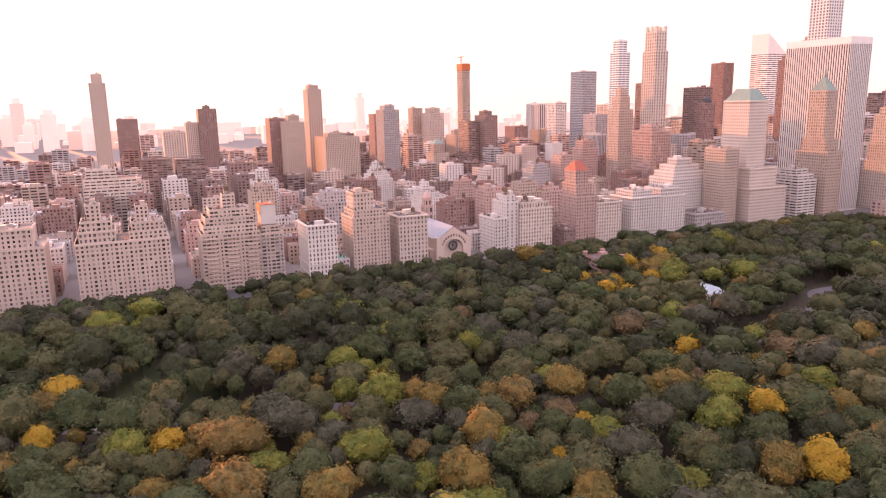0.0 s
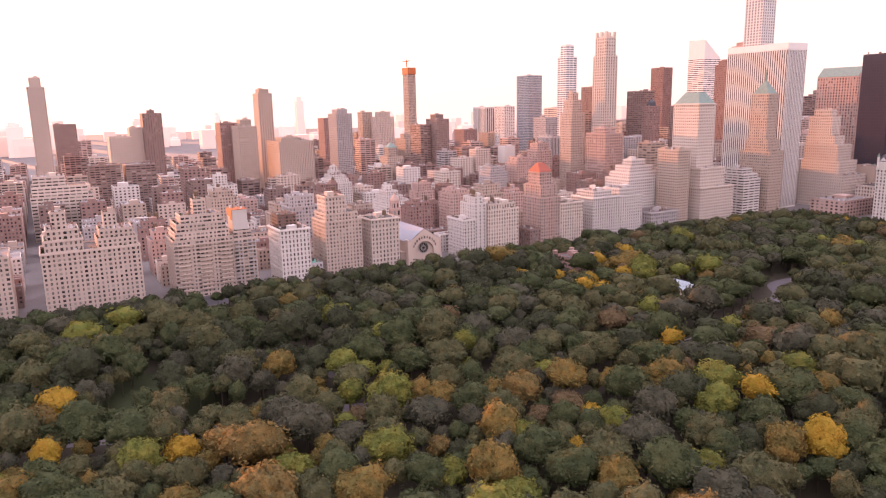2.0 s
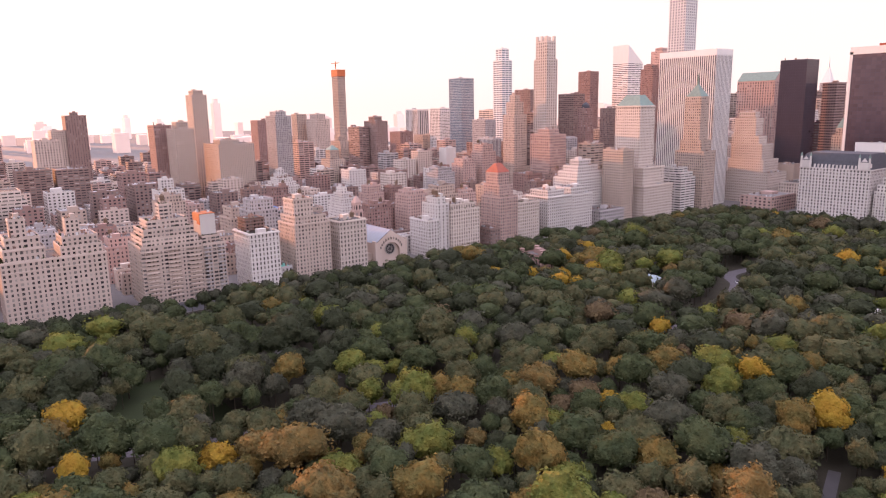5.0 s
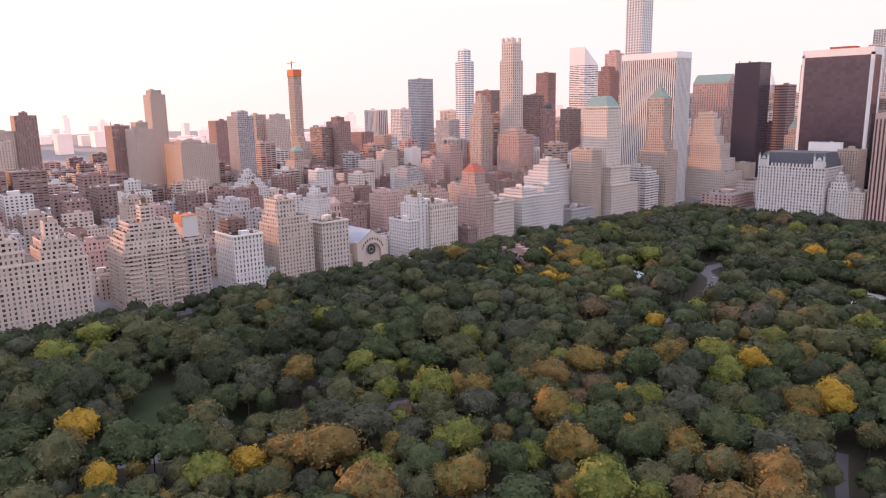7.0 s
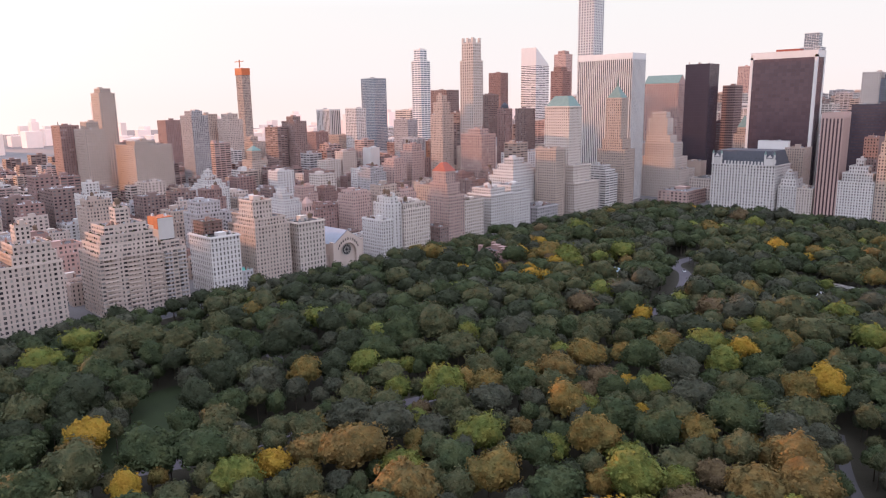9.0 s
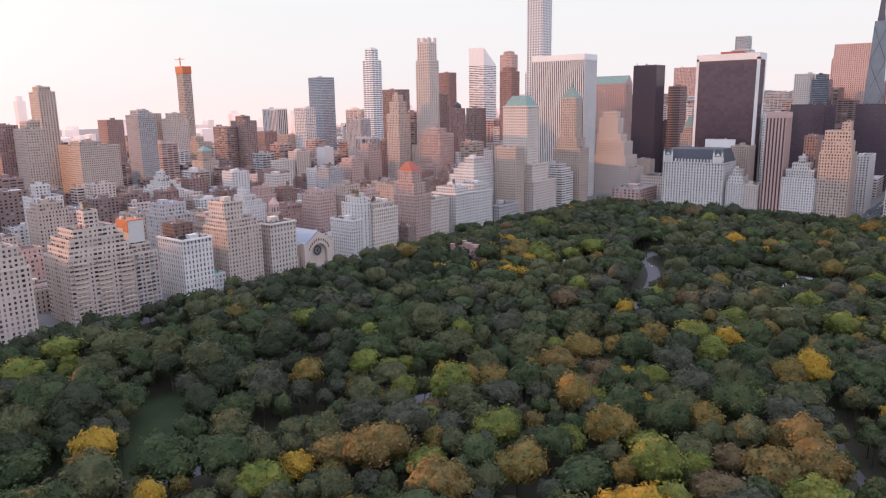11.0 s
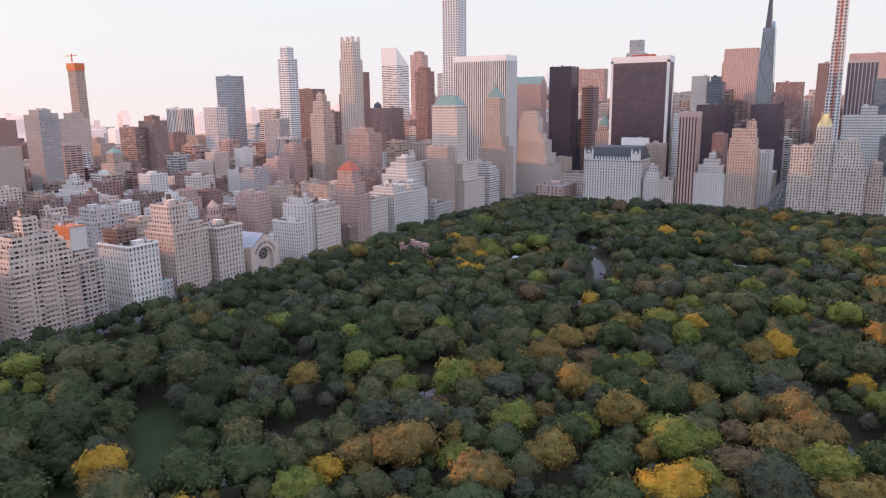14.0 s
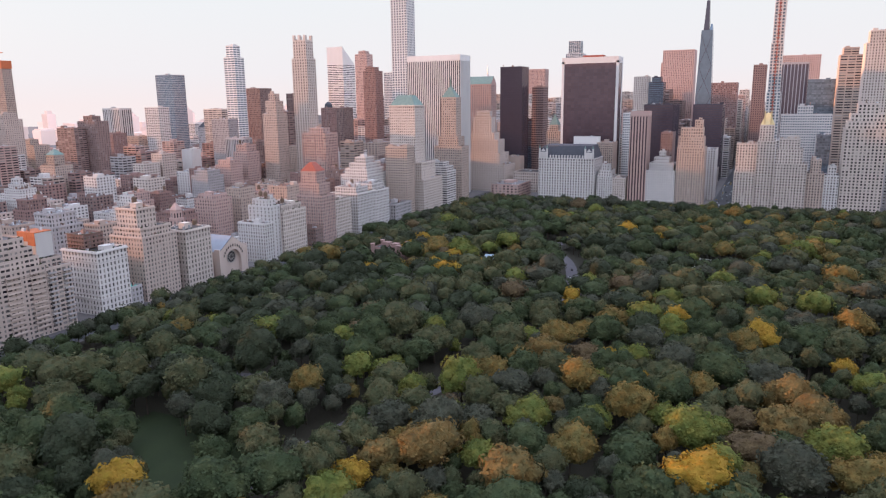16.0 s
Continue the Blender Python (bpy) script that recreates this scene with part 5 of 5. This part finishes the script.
# trees that stand out by their colour
plant(-281, 6, 9, "yellow")
plant(-227, 25, 12.5, "orange")
plant(-213, 51, 9.8, "gold")
plant(-169, 46, 11.5, "yellow")
plant(-237, 71, 9.7, "lime")
plant(-232, 94, 6.2, "orange")
plant(-214, 79, 9.3, "green")
plant(-201, 98, 11.3, "gold")
plant(-186, 99, 9.2, "lime")
plant(-174, 83, 11.5, "lime")
plant(-164, 96, 8, "lime")
plant(-141, 106, 12, "orange")
plant(-126, 114, 11, "orange")
plant(-156, 108, 7.8, "rust")
plant(-153, 81, 9.6, "rust")
plant(-254, 149, 11, "orange")
plant(-262, 140, 8, "gold")
plant(-268, 115, 10, "gold")
plant(-277, 108, 8, "gold")
plant(-221, 124, 10, "lime")
plant(-233, 160, 8.5, "rust")
plant(-150, 215, 9, "yellow")
plant(-112, 187, 7.1, "yellow")
plant(-102, 256, 11, "gold")
plant(-118, 250, 9, "olive")
plant(-269, 264, 8, "yellow")
plant(-187, 272, 10, "gold")
plant(-203, 222, 9, "gold")
plant(-395, 349, 8.5, "yellow")
plant(-376, 311, 7.5, "yellow")
plant(-397, 318, 7.5, "yellow")
plant(-363, 132, 8, "lime")
plant(-334, 94, 10, "lime")
plant(-322, 101, 9, "lime")
plant(-343, 64, 10, "gold")
plant(-313, 91, 10, "olive")
plant(-325, 9, 12, "olive")
plant(-308, -9, 12.5, "green")
plant(-298, 2, 10, "olive")
plant(-387, -25, 12.5, "dark")
plant(-352, -35, 11, "yellow")
plant(-340, -42, 9, "orange")
plant(-264, 28, 12.5, "orange")
plant(-277, 22, 10, "orange")
plant(-269, 53, 12, "grey")
plant(-289, 48, 10.3, "grey")
plant(-245, 38, 8.9, "lime")
plant(-244, 117, 8, "grey")
plant(-192, 63, 12, "green")
plant(-360, 48, 12, "olive")
plant(-448, 32, 12.5, "olive")
plant(-433, 42, 11, "olive")
plant(-411, 50, 12, "dark")
plant(-396, 56, 10, "dark")
plant(-482, 27, 12, "olive")
plant(-187, 161, 12, "grey")
plant(-168, 153, 11.5, "green")
plant(-146, 171, 12, "olive")
plant(-229, 52, 8.5, "green")
plant(-136, 67, 12, "grey")
plant(-98, 152, 9, "green")
plant(-297, 197, 12, "olive")
plant(-272, 214, 11, "olive")
plant(-231, 191, 12, "green")
plant(-315, 125, 11, "green")
plant(-473, 150, 12, "dark")
plant(-448, 223, 12, "olive")
plant(-161, 388, 9, "gold")
plant(-243, 369, 8.5, "gold")
plant(-115, 474, 10, "gold")
plant(-284, 393, 11, "olive")
plant(-377, 183, 8, "rust")
plant(-157, 202, 9.5, "gold")
plant(-196, 211, 9.5, "lime")
plant(-208, 187, 11, "grey")
plant(-181, 187, 9, "olive")
plant(-226, 120, 10, "gold")
plant(-211, 87, 8, "lime")
plant(-154, 241, 9.5, "olive")
plant(-187, 121, 11, "green")
plant(-173, 158, 9, "green")
plant(-223, 164, 5.4, "yellow")
plant(-156, 180, 9, "dark")
plant(-243, 197, 9, "gold")
plant(-139, 132, 11, "orange")
plant(-267, 249, 6, "yellow")
plant(-232, 144, 7, "rust")
plant(-271, 176, 8, "lime")
plant(-224, 529, 8, "orange")
plant(-468, 271, 9, "olive")
plant(-275, 78, 5.5, "rust")
plant(-304, 22, 8, "olive")
plant(-160, 62, 8, "lime")
plant(-300, 62, 9, "olive")
plant(-292, -14, 7, "olive")
plant(-195, 22, 7, "grey")
plant(-300, -40, 7, "yellow")
plant(-420, 320, 6, "orange")
plant(-355, 395, 7, "orange")
plant(-440, 300, 7, "olive")
plant(-130, 480, 6, "yellow")
plant(-250, 330, 8, "olive")

named = {(q[0], q[1]) for q in trees}


def tree_height(x, y, r, spread):
    """Height of the fork under the crown."""
    return (2.0 if y > 690 else 6.0) + r * 0.5 + (spread if (x, y) not in named else 0.5)


def blocked(x, y, r):
    for a, b, c, d, w in CLEAR:
        ux, uy = c - a, d - b
        t = max(0, min(1, ((x - a) * ux + (y - b) * uy) / (ux * ux + uy * uy + 1e-6)))
        if (x - a - t * ux) ** 2 + (y - b - t * uy) ** 2 < (w + r * 0.62) ** 2:
            return True
    return False


cells = {}


def crowded(x, y, r):
    i, j = int(x // 12), int(y // 12)
    for a in range(i - 2, i + 3):
        for b in range(j - 2, j + 3):
            for q in cells.get((a, b), ()):
                if (q[0] - x) ** 2 + (q[1] - y) ** 2 < (0.68 * (q[2] + r)) ** 2:
                    return True
    return False


for q in trees:
    cells.setdefault((int(q[0] // 12), int(q[1] // 12)), []).append(q)
rt = random.Random(5)
for i in range(40000):
    x, y = rt.uniform(-529, 60), rt.uniform(-100, 772)
    r = rt.choice((8.0, 9.5, 10.5, 11.5, 12.5)) if i < 7000 else rt.choice((4.5, 5.5, 6.5))
    if x < -490:
        r = min(r, rt.uniform(6.0, 8.5))
    if y > 690:
        r = min(r, rt.uniform(4.0, 5.5))
    if blocked(x, y, r) or crowded(x, y, r):
        continue
    # groves: colour drifts slowly over the park
    v = noise.noise(Vector((x * 0.012, y * 0.012, 3.0))) + 0.40 * rt.uniform(-1, 1)
    v += 0.22 if x > -310 and y < 190 else -0.22 if x < -330 and y < 300 else 0.0
    if v > 0.66:
        kind = rt.choice(("gold", "lime", "olive", "gold", "lime"))
    elif v > 0.28:
        kind = rt.choice(("gold", "olive", "olive", "olive", "lime"))
    elif v > -0.02:
        kind = rt.choice(("olive", "green", "green", "grey"))
    elif v > -0.45:
        kind = rt.choice(("green", "green", "dark", "grey", "olive"))
    else:
        kind = rt.choice(("dark", "grey", "green", "dark"))
    u = rt.random()
    if u < 0.018:
        kind = "rust" if u < 0.007 else "orange" if u < 0.012 else "yellow"
    q = (x, y, r, kind)
    trees.append(q)
    cells.setdefault((int(x // 12), int(y // 12)), []).append(q)

# the nearest grove as single trees, the rest as woods
dist = lambda q: math.hypot(q[0] + 95, q[1] + 130)
order = sorted(trees, key=dist)
near, rest = order[:130], order[130:]
crowns = [crown_arrays(100 + i, 95, 5200, 0.033, ICO3) for i in range(7)]
crown_me = [tri_mesh("crown", v, f, [LEAF["green"]]) for v, f in crowns]
trunk_me = [trunk_mesh(i) for i in range(4)]
TREE_LABEL = {"green": "broad green park tree in full leaf", "dark": "dark green park tree with a dense crown", "olive": "olive green park tree starting to turn", "lime": "yellow-green park tree with a rounded crown",
              "gold": "olive gold park tree turning with autumn", "yellow": "bright yellow autumn tree in the park", "orange": "orange autumn tree with a domed crown", "rust": "rust-brown autumn tree in the park", "grey": "dull grey-green park tree"}
for i, (x, y, r, kind) in enumerate(near):
    top = new("tree")
    h = tree_height(x, y, r, rt.uniform(-2.5, 2.5))
    top.location = (x, y, 0.1)
    top.rotation_euler = (0, 0, rt.uniform(0, 6.28))
    tagged(top, TREE_LABEL[kind], "tree", "park trees")
    tr = new("trunk", trunk_me[i % 4])
    tr.parent, tr.scale = top, (r * 0.8, r * 0.8, h / 1.05)
    cr = new("crown", crown_me[i % 7])
    cr.parent, cr.location, cr.scale = top, (0, 0, h - r * 0.35), (r * rt.uniform(0.95, 1.2), r * rt.uniform(0.95, 1.2), (2.0 + 0.7 * r) * rt.uniform(0.9, 1.15))
    cr.material_slots[0].link = "OBJECT"
    cr.material_slots[0].material = LEAF[kind]


def wood(name, rows, variants, label):
    V, F, I, k = [], [], [], 0
    rr = np.random.RandomState(len(rows))
    tv, tf = trunk_tris
    for x, y, r, kind in rows:
        v, f = variants[rr.randint(len(variants))]
        a = rr.uniform(0, 6.28)
        c, s = math.cos(a), math.sin(a)
        h = tree_height(x, y, r, rr.uniform(-2.5, 2.5))
        sc = np.array([r, r, 2.0 + 0.7 * r]) * rr.uniform(0.92, 1.18, 3)
        w = v * sc
        w = np.stack([w[:, 0] * c - w[:, 1] * s + x, w[:, 0] * s + w[:, 1] * c + y, w[:, 2] + h - r * 0.35], 1)
        V.append(w)
        F.append(f + k)
        I.append(np.full(len(f), KINDS.index(kind)))
        k += len(w)
        w = tv * np.array([r * 0.8, r * 0.8, h]) + np.array([x, y, 0.1])
        V.append(w)
        F.append(tf + k)
        I.append(np.full(len(tf), len(KINDS)))
        k += len(w)
    ob = new(name, tri_mesh(name, np.concatenate(V), np.concatenate(F), [LEAF[q] for q in KINDS] + [M_BARK], np.concatenate(I)))
    return tagged(ob, label, "trees", kind="stuff")


tp = [(math.cos(2.094 * i), math.sin(2.094 * i)) for i in range(3)]
trunk_tris = (np.array([(0.07 * c, 0.07 * s, 0) for c, s in tp] + [(0.04 * c, 0.04 * s, 1.2) for c, s in tp]), np.array([(i, (i + 1) % 3, 3 + (i + 1) % 3) for i in range(3)] + [(i, 3 + (i + 1) % 3, 3 + i) for i in range(3)]))
cut = [q for q in rest if dist(q) < 400]
mid_v = [crown_arrays(200 + i, 60, 1100, 0.058, ICO3) for i in range(6)]
far_v = [crown_arrays(300 + i, 28, 300, 0.092, ICO2) for i in range(6)]
wood("mid_woods", cut, mid_v, "dense mixed woodland of green and turning trees")
wood("far_woods", rest[len(cut):], far_v, "farther park woodland reaching the avenue and hotels")

# planting on the roof terraces of the avenue row
V, F, I, k = [], [], [], 0
bush = [crown_arrays(400 + i, 12, 70, 0.22, ICO1) for i in range(4)]
rb = np.random.RandomState(3)
for x0, x1, y0, y1, z in ROOFS:
    if x1 < -620 or x1 > -560 or y0 > 560 or z < 30:
        continue
    for q in range(int(6 + (y1 - y0) * 0.35)):
        x, y = (x1 - rb.uniform(0, 2.5), rb.uniform(y0, y1)) if rb.rand() < 0.6 else (rb.uniform(x0, x1), y0 + rb.uniform(0, 2.0))
        s = rb.uniform(0.5, 1.3)
        v, f = bush[rb.randint(4)]
        V.append(v * s + np.array([x, y, z - 0.2 * s]))
        F.append(f + k)
        I.append(np.full(len(f), rb.randint(0, 3)))
        k += len(v)
tagged(new("terrace_planting", tri_mesh("terrace_planting", np.concatenate(V), np.concatenate(F), [LEAF["green"], LEAF["dark"], LEAF["olive"]], np.concatenate(I))), "green shrubs in planters on the roof terraces", "shrubs", kind="stuff")

# the woods that lie behind and beside the flight
back = []
for i in range(5000):
    x, y, r = rt.uniform(-527, 400), rt.uniform(-410, 770), rt.choice((7, 8, 9, 10, 11))
    if (x > 62 or y < -104) and not crowded(x, y, r * 1.1):
        q = (x, y, r, rt.choice(("green", "dark", "olive", "olive", "lime", "grey", "rust")))
        back.append(q)
        cells.setdefault((int(x // 12), int(y // 12)), []).append(q)
wood("back_woods", back, [crown_arrays(500 + i, 12, 46, 0.30, ICO1) for i in range(4)], "mixed park woodland behind the open view")


# ---- small buildings and gear in the park ----
ars = building("park_house", "red brick park house with corner turrets and pale roof", [(-473, -447, 346, 364, 0, 15)], M_RED, "park house", bay=3.2, floor=4.0, bulk=2, cornice=0.3)
for x in (-473, -447):
    for y in (346, 364):
        add(ars, "turret", M_RED, lambda g: (g.tube(x, y, 0, 18.5, 2.0, 2.0, 8), g.tube(x, y, 18.5, 19.3, 2.3, 2.3, 8)), "octagonal brick turret")
tent = new("white_marquee")
tent.location = (-482, 344, 0)
tagged(tent, "small white peaked marquee among the trees", "marquee")
add(tent, "canopy", M_MARBLE, lambda g: (g.frustum(-487, -477, 339, 349, 7.5, 10.5, 4.6, 4.6),))
for x in (-486.8, -477.2):
    for y in (339.2, 348.8):
        add(tent, "post", M_STEEL, lambda g: g.box(x - 0.1, x + 0.1, y - 0.1, y + 0.1, 0.1, 7.5))
zoo = building("zoo_pavilion", "low zoo pavilion with a pale blue glazed hip roof", [(-376, -350, 369, 387, 0, 6)], M_LIME, "pavilion", bay=3, floor=3, bulk=0)
M_SKYLIGHT = shade("glazed_roof", (0.20, 0.25, 0.29), 0.55, 0.2, 0.3, 1.0, spec=0.5)
for k in range(8):
    x = -376.5 + 3.4 * k
    add(zoo, "roof_panel", M_SKYLIGHT, lambda g: (g.poly([(x, 368.5, 7.2), (x + 3.2, 368.5, 7.2), (x + 3.2, 378, 11), (x, 378, 11)]), g.poly([(x, 378, 11), (x + 3.2, 378, 11), (x + 3.2, 387.5, 7.2), (x, 387.5, 7.2)])), "glazed roof panel")
zoo2 = building("zoo_pavilion", "low dark roofed zoo pavilion between yellow trees", [(-425, -405, 372, 386, 0, 6)], M_RED, "pavilion", bay=3, floor=3, bulk=0)

# the white curved wall round the skating rink
rink = new("rink_wall")
rink.location = (-210, 450, 0)
tagged(rink, "long curved white rink wall and terrace edge", "wall")
arc = [(-211 + 28 * math.cos(math.radians(a)), 430 + 27 * math.sin(math.radians(a))) for a in range(-8, 152, 8)]
for a, b in zip(arc[:-1], arc[1:]):
    d = Vector((b[0] - a[0], b[1] - a[1])).normalized()
    nx, ny = -d.y * 1.6, d.x * 1.6
    g = Geo(tuple(rink.location))
    for z0, z1, k in ((0.1, 4.2, 0.5), (4.2, 5.0, 1.0)):
        A, B, C, D = (a[0] - nx * k, a[1] - ny * k), (b[0] - nx * k, b[1] - ny * k), (b[0] + nx * k, b[1] + ny * k), (a[0] + nx * k, a[1] + ny * k)
        g.poly([(*A, z0), (*B, z0), (*B, z1), (*A, z1)])
        g.poly([(*C, z0), (*D, z0), (*D, z1), (*C, z1)])
        g.poly([(*A, z1), (*B, z1), (*C, z1), (*D, z1)])
    part("wall_segment", g, M_MARBLE, rink)
slab("rink", -234, -188, 424, 446, 0.12, 0.3, M_KERB, "flat pale skating rink floor", category="rink")
for k in range(3):
    pole = new("flag_pole")
    pole.location = (-216 + 4.5 * k, 466, 0.1)
    tagged(pole, "thin white flag pole by the rink", "flag pole", "rink flag poles")
    add(pole, "mast", M_MARBLE, lambda g: g.tube(-216 + 4.5 * k, 466, 0.1, 19, 0.16, 0.10, 6))


# ---- cars ----
CARS = {"white": shade("white_car_paint", (0.75, 0.75, 0.75), 0.3, 0.03), "black": shade("black_car_paint", (0.02, 0.02, 0.024), 0.25, 0.03), "silver": shade("silver_car_paint", (0.45, 0.46, 0.48), 0.3, 0.03, metal=0.4), "yellow": shade("taxi_yellow_paint", (0.70, 0.42, 0.03), 0.35, 0.03)}
M_TYRE = shade("tyre_rubber", (0.02, 0.02, 0.02), 0.9, 0.1)


def car(colour, at, turn):
    """A saloon: body with bonnet and boot, glazed cabin and four wheels; length along y."""
    top = new("car")
    tagged(top, f"{colour} saloon car on the asphalt", "car", "cars on the streets")
    g = Geo()
    g.frustum(-0.9, 0.9, -2.3, 2.3, 0.35, 0.95, 0.06, 0.10)
    part("body", g, CARS[colour], top)
    g = Geo()
    g.frustum(-0.82, 0.82, -1.5, 1.2, 0.952, 1.45, 0.16, 0.5)
    part("cabin", g, M_GLASS, top)
    for x in (-0.85, 0.85):
        for y in (-1.4, 1.4):
            g = Geo()
            n = 10
            for s in (-0.11, 0.11):
                g.poly([(x + s, y + 0.33 * math.cos(6.2832 * i / n), 0.33 + 0.33 * math.sin(6.2832 * i / n)) for i in range(n)][:: 1 if s > 0 else -1])
            for i in range(n):
                a, b = 6.2832 * i / n, 6.2832 * (i + 1) / n
                g.poly([(x - 0.11, y + 0.33 * math.cos(a), 0.33 + 0.33 * math.sin(a)), (x + 0.11, y + 0.33 * math.cos(a), 0.33 + 0.33 * math.sin(a)), (x + 0.11, y + 0.33 * math.cos(b), 0.33 + 0.33 * math.sin(b)), (x - 0.11, y + 0.33 * math.cos(b), 0.33 + 0.33 * math.sin(b))])
            part("wheel", g, M_TYRE, top)
    top.matrix_basis = pose(*at, 0, 0, turn)
    return top


rc = random.Random(9)
first = {c: car(c, (-220 + 4 * i, 806, 0.06), 0) for i, c in enumerate(CARS)}
for k in range(46):
    c = rc.choice(("white", "black", "black", "silver", "yellow"))
    copy_thing(first[c], pose(-221 + 3.6 * rc.randrange(7), 815 + k * 7.5 + rc.uniform(0, 2), 0.06, 0, 0, 0))
for k in range(26):
    c = rc.choice(("white", "black", "silver", "yellow"))
    copy_thing(first[c], pose(-557 + 3.6 * rc.randrange(5), 280 + k * 22 + rc.uniform(0, 9), 0.06, 0, 0, 180))
for k, (x, y, a) in enumerate(((-291, 345, 20), (-293, 352, 20), (-296, 362, 20), (-301, 388, 15), (-325, 441, 40))):
    copy_thing(first["white" if k % 2 == 0 else "black"], pose(x, y, 0.17, 0, 0, a))
